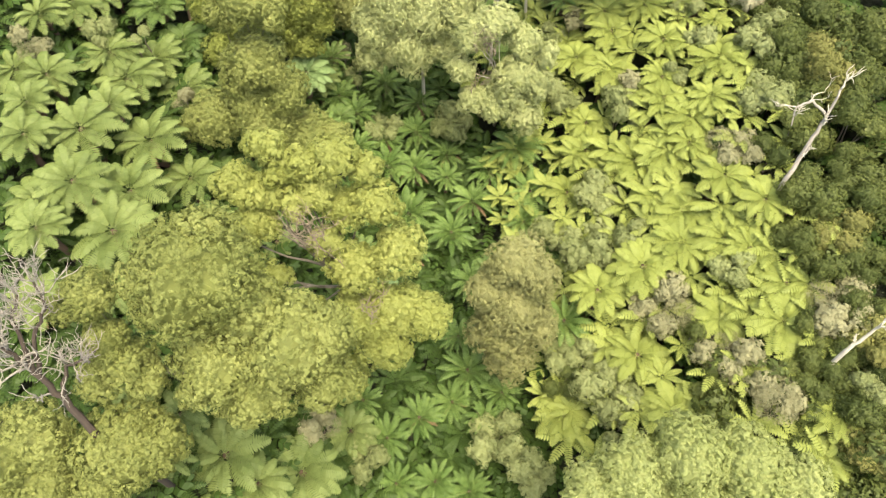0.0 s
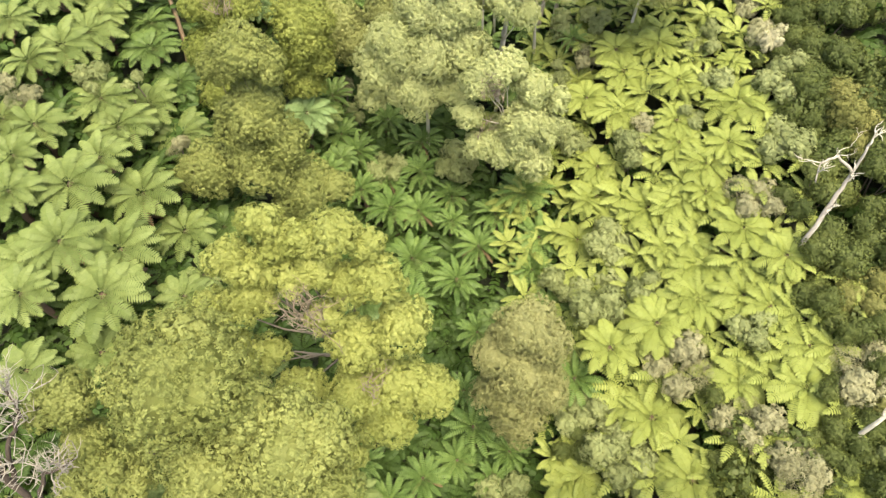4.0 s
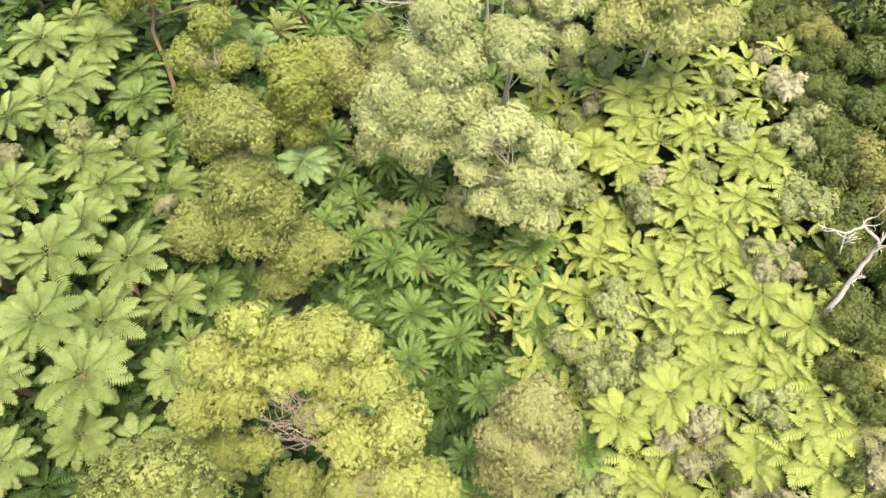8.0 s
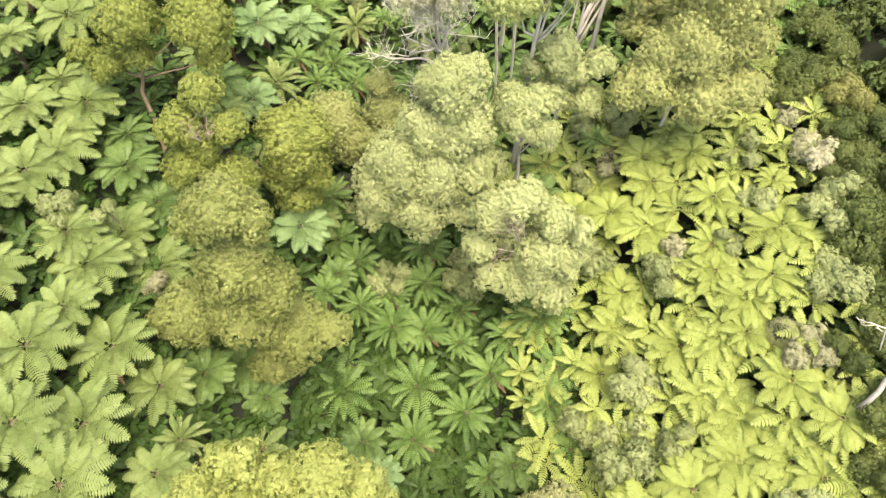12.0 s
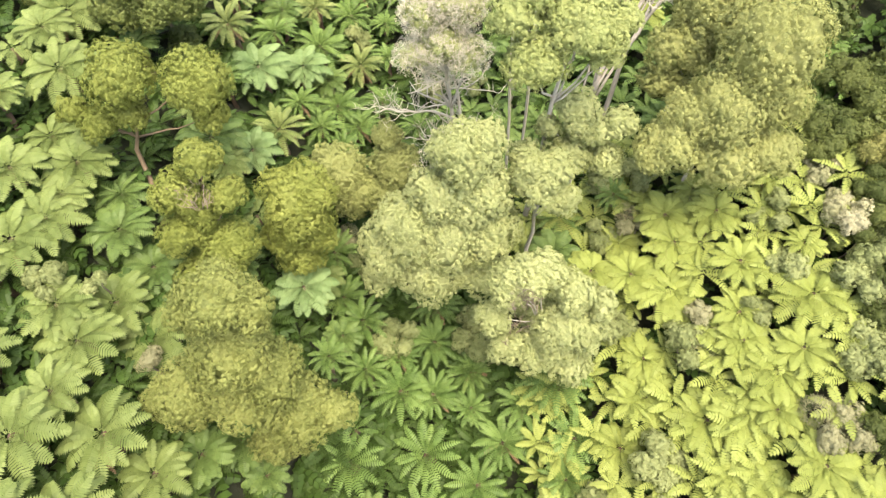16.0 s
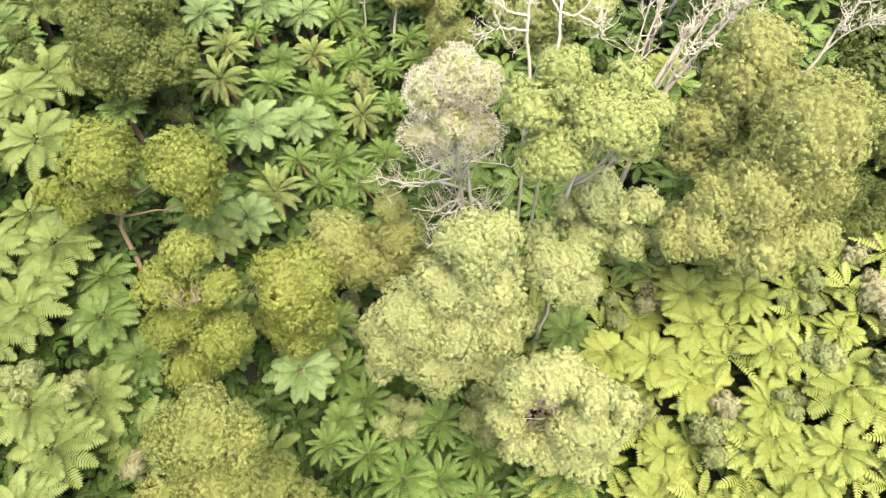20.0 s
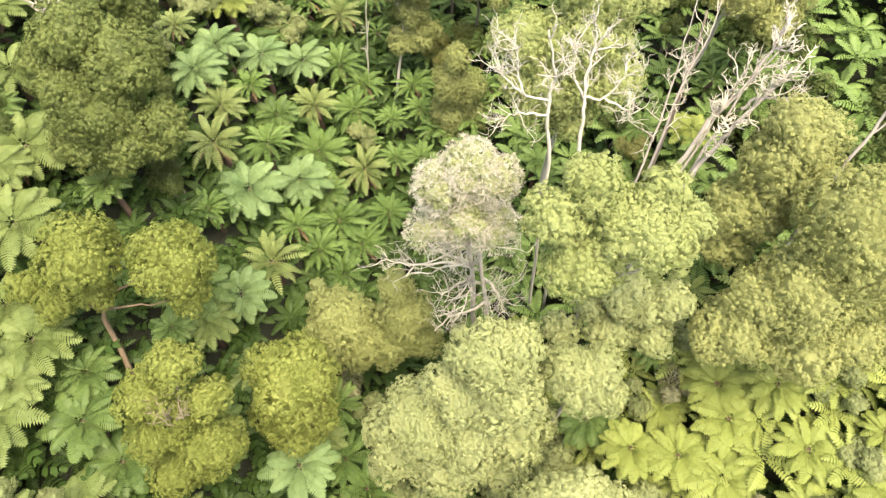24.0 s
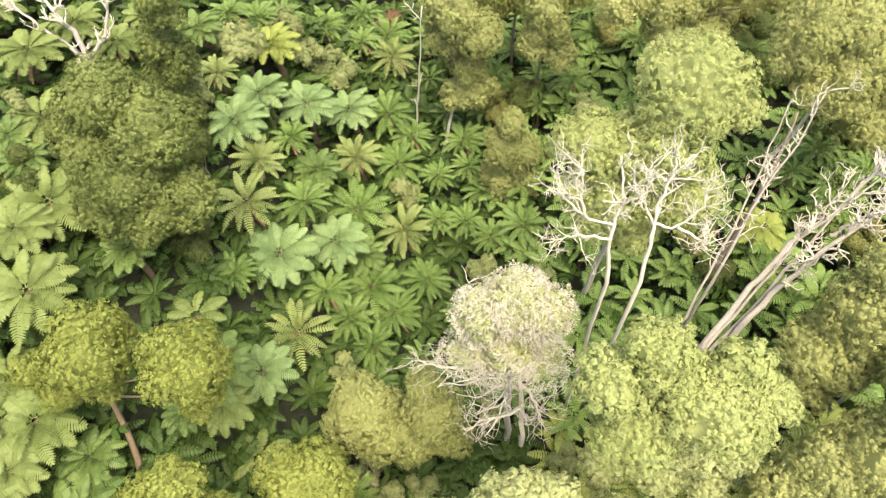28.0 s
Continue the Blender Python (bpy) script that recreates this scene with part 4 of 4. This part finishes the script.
DARK_BUSHES_1 = [
    (25.6, 11.3, 1.7), (26.4, 13.8, 1.9), (24.6, 15, 1.6), (17.7, 16, 1.3), (26.5, 16.5, 1.9),
    (23.1, 16.6, 1.4), (24.5, 17.5, 1.8), (27.4, 17.9, 1.9), (8.8, 18, 1.6), (24, 19.5, 1.5),
    (27.3, 20.2, 1.8), (17.2, 20.6, 1.2), (27.9, 23.4, 2), (25.4, 23.5, 1.7), (24.4, 25.6, 1.9),
    (26.8, 25.7, 2.1), (29, 28.3, 2.3), (25.7, 28.9, 2.4), (28.5, 30.5, 1.8), (24.2, 32.7, 1.6),
    (26.3, 33.7, 2.2), (29.9, 33.9, 2.4), (29.2, 36, 1.8), (31.3, 37, 2), (27.3, 37.4, 1.9), (29.1, 39, 2.5),
    (26.2, 39.6, 1.9), (31.7, 40.4, 2.5), (27.3, 41.4, 2.4), (29.6, 44, 2),
]
DARK_BUSHES_2 = [
    (24.6, 45.2, 1.6), (27.4, 45.4, 2.2), (29.7, 47.8, 2.2), (26.7, 48.2, 1.8), (27.7, 50.4, 2.1),
    (25.7, 51.9, 1.9), (23.8, 51.9, 1.9), (25.1, 53.3, 2.1), (27.8, 55.3, 1.9), (26.4, 57, 1.8),
    (22.5, 59, 1.4), (23.7, 59.4, 1.4), (-21.1, 60.2, 1.4), (-30.5, 61.2, 1.4), (-21.7, 61.5, 1.2),
    (11.8, 63.8, 1.2), (19.8, 64.9, 1.2), (10.6, 66.1, 1.2), (-22.5, 66.1, 1.3), (-23.4, 68.4, 1.5),
    (9.8, 68.4, 1.2), (-27.5, 73.8, 1.5), (14.3, 75.7, 1.2), (14.8, 78, 1.4), (-3.7, 80.5, 1.8),
    (-1.2, 80.8, 1.7), (12.8, 81.4, 1.9), (15.4, 82.4, 1.6), (13.3, 83.9, 1.9), (10.3, 84.2, 1.9),
]
DARK_BUSHES_3 = [
    (5.3, 85.1, 1.8), (1.5, 85.5, 1.9), (-7, 86.2, 2),
]
for spots in (GREY_BUSHES_1, GREY_BUSHES_2):
    for x, y, r in spots:
        bush("flower" if abs(x - 24) < 2.2 and 44 < y < 52 else "greybush", x, y, r)
for x, y, r in BROWN_BUSHES_1:
    bush("brownbush", x, y, r)
for x, y, r in DRY_BUSHES_1:
    bush("dryshrub", x, y, r)
for spots in (DARK_BUSHES_1, DARK_BUSHES_2, DARK_BUSHES_3):
    for x, y, r in spots:
        bush("olivebush" if (int(x * 7) + int(y * 3)) % 4 == 0 else "darkbush", x, y, r)


# ---------------------------------------------------------------- dead trees
def dead_tree(base, stems, twigs, girth, label, seed, bark=None, reach=1.2, fine=1.0, wood=None):
    """Bare bleached stems (lists of points, the first from the ground) that fork into crooked branches and twigs."""
    rng = random.Random(seed)
    root = new("dead_tree")
    root.location = base
    tagged(root, label, "dead tree")
    o = Vector(base)

    for n, stem in enumerate(stems):
        pts = [Vector(p) - o for p in stem]
        g = girth if n == 0 else girth * 0.55
        line = []
        for a, b in zip(pts, pts[1:]):
            line += [a.lerp(b, k / 4) + Vector((rng.uniform(-1, 1), rng.uniform(-1, 1), rng.uniform(-1, 1))) * 0.07 for k in range(4)]
        line.append(pts[-1])
        child("trunk" if n == 0 else "limb", mesh_of("trunk", *tube(line, [g * (1 - 0.7 * i / len(line)) for i in range(len(line))], 8, rng, 0.08), bark or M_DEAD, True), root)
        for k in range(twigs):
            i = rng.randrange(len(line) * 2 // 5, len(line))
            side = Vector((rng.uniform(-1, 1), rng.uniform(-1, 1), rng.uniform(-0.2, 0.9)))
            verts, faces = [], []
            grow(rng, line[i], (line[-1] - line[0]).normalized() * 0.6 + side, reach * rng.uniform(0.6, 1.3), max(0.03, g * 0.42) * fine, 2, verts, faces)
            child("branch", mesh_of("branch", verts, faces, wood or M_DEAD, True), root)


def gz(x, y):
    return float(ground_z(x, y)) - 0.3


dead_tree((3.4, 56.0, gz(3.4, 56.0)), [[(3.4, 56.0, gz(3.4, 56.0)), (2.6, 56.2, 24.6), (2.3, 56.6, 26.9), (2.2, 56.9, 28.3), (2.4, 57.3, 29.5), (2.2, 57.5, 30.4), (1.8, 57.8, 31.9)],
          [(2.2, 56.9, 28.3), (0.9, 56.9, 28.7), (0, 57, 29.6), (-0.4, 57.2, 30.2)],
          [(2.2, 56.7, 27.5), (0.7, 56.6, 27.8), (-0.1, 56.4, 27.5)],
          [(1, 56.9, 28.6), (0.5, 57.2, 29.9), (0.5, 57.5, 31.1)]],
          9, 0.12, "bleached dead tree with forked crooked bare branches", 1)
dead_tree((4.4, 56.2, gz(4.4, 56.2)), [[(4.4, 56.2, gz(4.4, 56.2)), (4, 55.8, 24.5), (4.1, 56.7, 27), (3.9, 57.2, 28.4), (3.9, 57.5, 29.6), (4.1, 57.9, 30.9), (4, 58.1, 31.9)],
          [(3.9, 57.1, 28.3), (5, 57.2, 28.2), (5.8, 57.6, 29.3), (5.7, 57.9, 30.4)],
          [(3.9, 57.1, 28.3), (3.2, 57.4, 29.6), (3.2, 57.8, 31.3)],
          [(5, 57.2, 28.2), (6.2, 57.1, 27.5), (6.6, 57, 27)]],
          9, 0.12, "bleached dead tree with forked crooked bare branches", 2)
dead_tree((8.2, 57.6, gz(8.2, 57.6)), [[(8.2, 57.6, gz(8.2, 57.6)), (8.9, 59.1, 16.5), (10.5, 62.6, 20.8), (11.2, 64.9, 23.9), (11.8, 66.9, 26.8)]],
          10, 0.1, "thin leaning grey dead trunk with broken twigs", 3, bark=M_DEAD_GREY)
dead_tree((9.4, 59.2, gz(9.4, 59.2)), [[(9.4, 59.2, gz(9.4, 59.2)), (10.1, 60.7, 17.9), (11.7, 64.4, 22.4), (12.7, 65.6, 24.8), (13.3, 67, 27.4)]],
          10, 0.11, "thin leaning grey dead trunk with broken twigs", 4, bark=M_DEAD_GREY)
dead_tree((11.6, 63.6, gz(11.6, 63.6)), [[(11.6, 63.6, gz(11.6, 63.6)), (12.1, 64.9, 20.3), (12.6, 66.3, 22.3), (13, 67.8, 25)]],
          3, 0.2, "thick leaning brownish dead trunk", 5, bark=M_BARK)
dead_tree((8.2, 55.4, gz(8.2, 55.4)), [[(8.2, 55.4, gz(8.2, 55.4)), (9.1, 56.5, 19), (10.8, 58.6, 21.3), (12.2, 60.2, 23.3), (13.6, 61, 24.9), (15, 62.4, 26.8), (15.5, 63.1, 28.4)],
          [(13.7, 60.1, 24.4), (14.3, 60.5, 25), (15.3, 60.4, 25.1), (15.9, 60.3, 25)],
          [(8.7, 55.8, 17.6), (10.9, 58.2, 20.8), (12.6, 60.4, 23.6), (13.8, 61.8, 26.0)],
          [(9.0, 55.7, 17.4), (11.6, 58.4, 21.4), (13.9, 61.2, 25.2), (15.2, 62.0, 27.2)]],
          11, 0.2, "leaning pale dead trunk with many bare branches", 6, bark=M_DEAD_GREY)
dead_tree((9.6, 55.8, gz(9.6, 55.8)), [[(9.6, 55.8, gz(9.6, 55.8)), (10.5, 56.8, 20.2), (12.1, 58.5, 22.3), (13.5, 59.6, 24.1), (14.8, 60.3, 25.6), (16, 60.9, 27)]],
          13, 0.2, "leaning pale dead trunk with many bare branches", 7, bark=M_DEAD_GREY)
dead_tree((23.6, 29.0, gz(23.6, 29.0)), [[(23.6, 29.0, gz(23.6, 29.0)), (23.6, 29, 14.7), (24.8, 30.6, 17.1), (25.1, 31.2, 18.6), (25.3, 31.7, 20.4)],
          [(25.1, 31.3, 18.6), (24.1, 31.8, 19.3), (23, 31.5, 19.1), (22.9, 30.7, 18.1)]],
          3, 0.2, "pale dead trunk leaning out of dark shrubs", 8, bark=M_DEAD_GREY)
dead_tree((24.2, 16.6, gz(24.2, 16.6)), [[(24.2, 16.6, gz(24.2, 16.6)), (24.6, 16.9, 13.1), (25.2, 17.2, 14.4), (25.7, 17.6, 16.4)]],
          3, 0.17, "pale dead trunk among grey shrubs", 9)
dead_tree((-15.8, 9.4, gz(-15.8, 9.4)), [[(-15.8, 9.4, gz(-15.8, 9.4)), (-15.3, 9.1, 22.3), (-16.1, 10, 24.1), (-16.7, 10.6, 25.6), (-17.5, 11.1, 26.6), (-18.4, 11.3, 27.2)],
          [(-16.6, 10.6, 25.4), (-16.5, 11.6, 26.7), (-15.7, 12.4, 27.9), (-15.9, 13, 28.8)],
          [(-16.7, 10.6, 25.6), (-17.1, 12, 27.4), (-16.7, 12.7, 28.3)],
          [(-16.1, 10, 24.1), (-15.6, 10.9, 25.3), (-14.2, 11.3, 26.1)]],
          17, 0.2, "dead tree with a tangle of grey bare twigs", 10, bark=M_BARK_BROWN, reach=1.25, fine=0.7, wood=M_DEAD_GREY)
dead_tree((-26.8, 66.0, gz(-26.8, 66.0)), [[(-26.8, 66.0, gz(-26.8, 66.0)), (-30, 69.4, 19.9), (-29.7, 70.2, 22.2), (-30.3, 70.9, 23.8), (-31, 71.1, 25.1)],
          [(-29.7, 70.4, 22.3), (-28.4, 70.9, 23.4), (-27.8, 72.1, 25.5)],
          [(-29.8, 70.1, 22.1), (-31.3, 70.7, 23), (-32.6, 71.1, 23.9), (-34.1, 71.5, 25.2)]],
          6, 0.3, "grey dead tree with forked smooth bare limbs", 11, bark=M_DEAD_GREY)
dead_tree((0.6, 55.0, gz(0.6, 55.0)), [[(0.6, 55.0, gz(0.6, 55.0)), (0.1, 52, 10.9), (-0.3, 53.4, 14.7), (-0.8, 54.5, 17.7), (-1.3, 55.7, 20.2)],
          [(-0.4, 53.9, 15), (-1.6, 53.9, 15.6), (-3, 53, 15.5)],
          [(-0.2, 53.3, 14.1), (-1.2, 52.7, 13.7), (-2.6, 52.3, 13.7), (-3.5, 51.5, 13.2)],
          [(-0.5, 54.3, 16.1), (-2.7, 54.3, 17.1), (-4.7, 53.8, 17.5), (-6.3, 53.9, 18)],
          [(-0.5, 54.1, 15.7), (0.5, 53.2, 15.2), (0.8, 52.4, 14.4)]],
          13, 0.2, "grey dead trunk with hanging bleached branches", 12, reach=1.5, fine=0.6)
dead_tree((18.2, 55.6, gz(18.2, 55.6)), [[(18.2, 55.6, gz(18.2, 55.6)), (18.6, 56.6, 24.3), (19.6, 57.6, 26.3), (20.6, 58.6, 28.0), (21.6, 59.4, 29.4)],
          [(19.2, 57.2, 25.6), (20.2, 57.6, 26.6), (21.4, 57.9, 27.2)]],
          12, 0.12, "leaning dead tree with a spray of grey bare twigs", 14, bark=M_DEAD_GREY)
dead_tree((-10.2, 78.7, gz(-10.2, 78.7)), [[(-10.2, 78.7, gz(-10.2, 78.7)), (-10.1, 78.5, 9.5), (-9.8, 77.9, 14), (-9.4, 77.2, 18), (-9, 76.6, 23)]],
          3, 0.1, "slender straight pale bare trunk", 13)

# ---------------------------------------------------------------- ground, undergrowth and the woods around
near_x, near_y = np.arange(-60, 60.1, 1.0), np.arange(-30, 120.1, 1.0)
gx = np.concatenate([[-2500, -900, -350, -150, -90], near_x, [90, 150, 350, 900, 2500]])
gy = np.concatenate([[-2500, -900, -350, -150, -70], near_y, [160, 230, 420, 1000, 2700]])
X, Y = np.meshgrid(gx, gy)
Z = ground_z(X, Y)
nx, ny = len(gx), len(gy)
quads = [(j * nx + i, j * nx + i + 1, (j + 1) * nx + i + 1, (j + 1) * nx + i) for j in range(ny - 1) for i in range(nx - 1)]
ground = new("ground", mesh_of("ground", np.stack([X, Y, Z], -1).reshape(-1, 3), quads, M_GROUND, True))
tagged(ground, "leaf litter and soil of the forest gully, darkened for canopy shade", "ground", kind="structure")


def scattered(name, verts, tris, places, material, label, category):
    """One mesh of many copies of a small plant piece at the given poses."""
    v = np.asarray([tuple(p) for p in verts])
    v = np.concatenate([v, np.ones((len(v), 1))], 1)
    allv = np.concatenate([(v @ np.array(m).T)[:, :3] for m in places])
    t = np.asarray(tris)
    allt = np.concatenate([t + i * len(v) for i in range(len(places))])
    ob = new(name, fast_mesh(name, allv, allt, material))
    return tagged(ob, label, category, kind="stuff")


def triangles(faces):
    return [(f[0], f[i], f[i + 1]) for f in faces for i in range(1, len(f) - 1)]


under_rng = random.Random(8)
lower = {"gully": [], "pale": [], "yellow": [], "far": []}
for j in range(47):
    for i in range(-27, 28):
        y = 0 + j * 2.27 + under_rng.uniform(-0.9, 0.9)
        x = i * 2.27 + under_rng.uniform(-0.9, 0.9)
        if abs(x + 0.03 * y) > 21 + 0.27 * y or (x > 27 and y < 66):
            continue
        u = x - (2.418 - 0.136 * y)
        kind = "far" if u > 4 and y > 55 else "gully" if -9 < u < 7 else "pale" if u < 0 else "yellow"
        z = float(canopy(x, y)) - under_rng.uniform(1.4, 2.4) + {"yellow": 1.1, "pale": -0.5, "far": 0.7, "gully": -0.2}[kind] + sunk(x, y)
        turn, s = under_rng.uniform(0, 360), under_rng.uniform(1.7, 2.4)
        for k in range(8):
            lower[kind].append(pose(x, y, z, 0, 0, turn + k * 45 + under_rng.uniform(-12, 12)) @ pose(0, 0, 0, under_rng.uniform(-15, 15), under_rng.uniform(-24, 6), 0) @ Matrix.Scale(s * under_rng.uniform(0.8, 1.1), 4))
uv, uf = frond_data(11, 0.19, 20, 40, 9, 0.15, (0, 24), 0.95)
# gully and pale get the green with the gap shade painted in
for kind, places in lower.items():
    scattered("understorey_ferns", uv, triangles(uf), places, {"gully": M_FERN_GAP_SHADE, "pale": M_FERN_GAP_SHADE, "yellow": M_FERN_LOWER, "far": M_FERN_GULLY}[kind],
              "dense lower ferns filling the gaps, mostly in green darkened for shade", "undergrowth")

floor_ferns = []
for _ in range(9200):
    y = under_rng.uniform(0, 104)
    x = under_rng.uniform(-1, 1) * (25 + 0.36 * y)
    floor_ferns.append(pose(x, y, float(ground_z(x, y)) + under_rng.uniform(0.5, 1.8), 0, 0, under_rng.uniform(0, 360)) @ pose(0, 0, 0, under_rng.uniform(-15, 15), under_rng.uniform(-30, 0), 0) @ Matrix.Scale(under_rng.uniform(1.8, 2.8), 4))
lv, lf = frond_data(5, 0.22, 20, 34, 10, 0.2, (0, 24), 1.0)
scattered("floor_ferns", lv, triangles(lf), floor_ferns, M_UNDER_SHADE, "ground ferns on the floor, their green darkened for shade", "undergrowth")

wood_rng = random.Random(9)
woods = []
while len(woods) < 600:
    x, y = wood_rng.uniform(-110, 110), wood_rng.uniform(-60, 175)
    if abs(x) < 30 + 0.22 * max(0, y) and -2 < y < 108:
        continue
    s = wood_rng.uniform(4.0, 7.5)
    woods.append(Matrix.Translation((x, y, float(ground_z(x, y)) + wood_rng.uniform(2, 6))) @ pose(0, 0, 0, 0, 0, wood_rng.uniform(0, 360)) @ Matrix.Scale(s, 4))
flank = []
while len(flank) < 440:
    x, y = wood_rng.uniform(18, 62), wood_rng.uniform(-2, 112)
    if (x < 23 and y < 8) or (x < 25.5 and 18 < y < 60) or x > 38 + 0.3 * y or (y >= 60 and x < 18):
        continue
    if abs(x - 24.5) < 2.2 and 26 < y < 33:
        continue
    s = wood_rng.uniform(1.4, 2.3)
    flank.append(Matrix.Translation((x, y, float(canopy(x, y)) - wood_rng.uniform(0.6, 2.2))) @ pose(0, 0, 0, 0, 0, wood_rng.uniform(0, 360)) @ Matrix.Scale(s, 4))
fv, ft = clump_data(98, 7, 50, 430, 0.155, 0.75, -0.3, 0.22, 0.0, 60)
scattered("slope_thicket", fv, ft, flank, LEAF["darkbush"], "dense dark green thicket of low shrubs on the slope", "thicket")
cv, ct = clump_data(99, 9, 110, 850, 0.12, 0.75, -0.5, 0.14, 0.0, 0, 0.8, 1)
scattered("surrounding_woods", cv, ct, woods, LEAF["olive"], "olive-green woods around the gully", "woods")
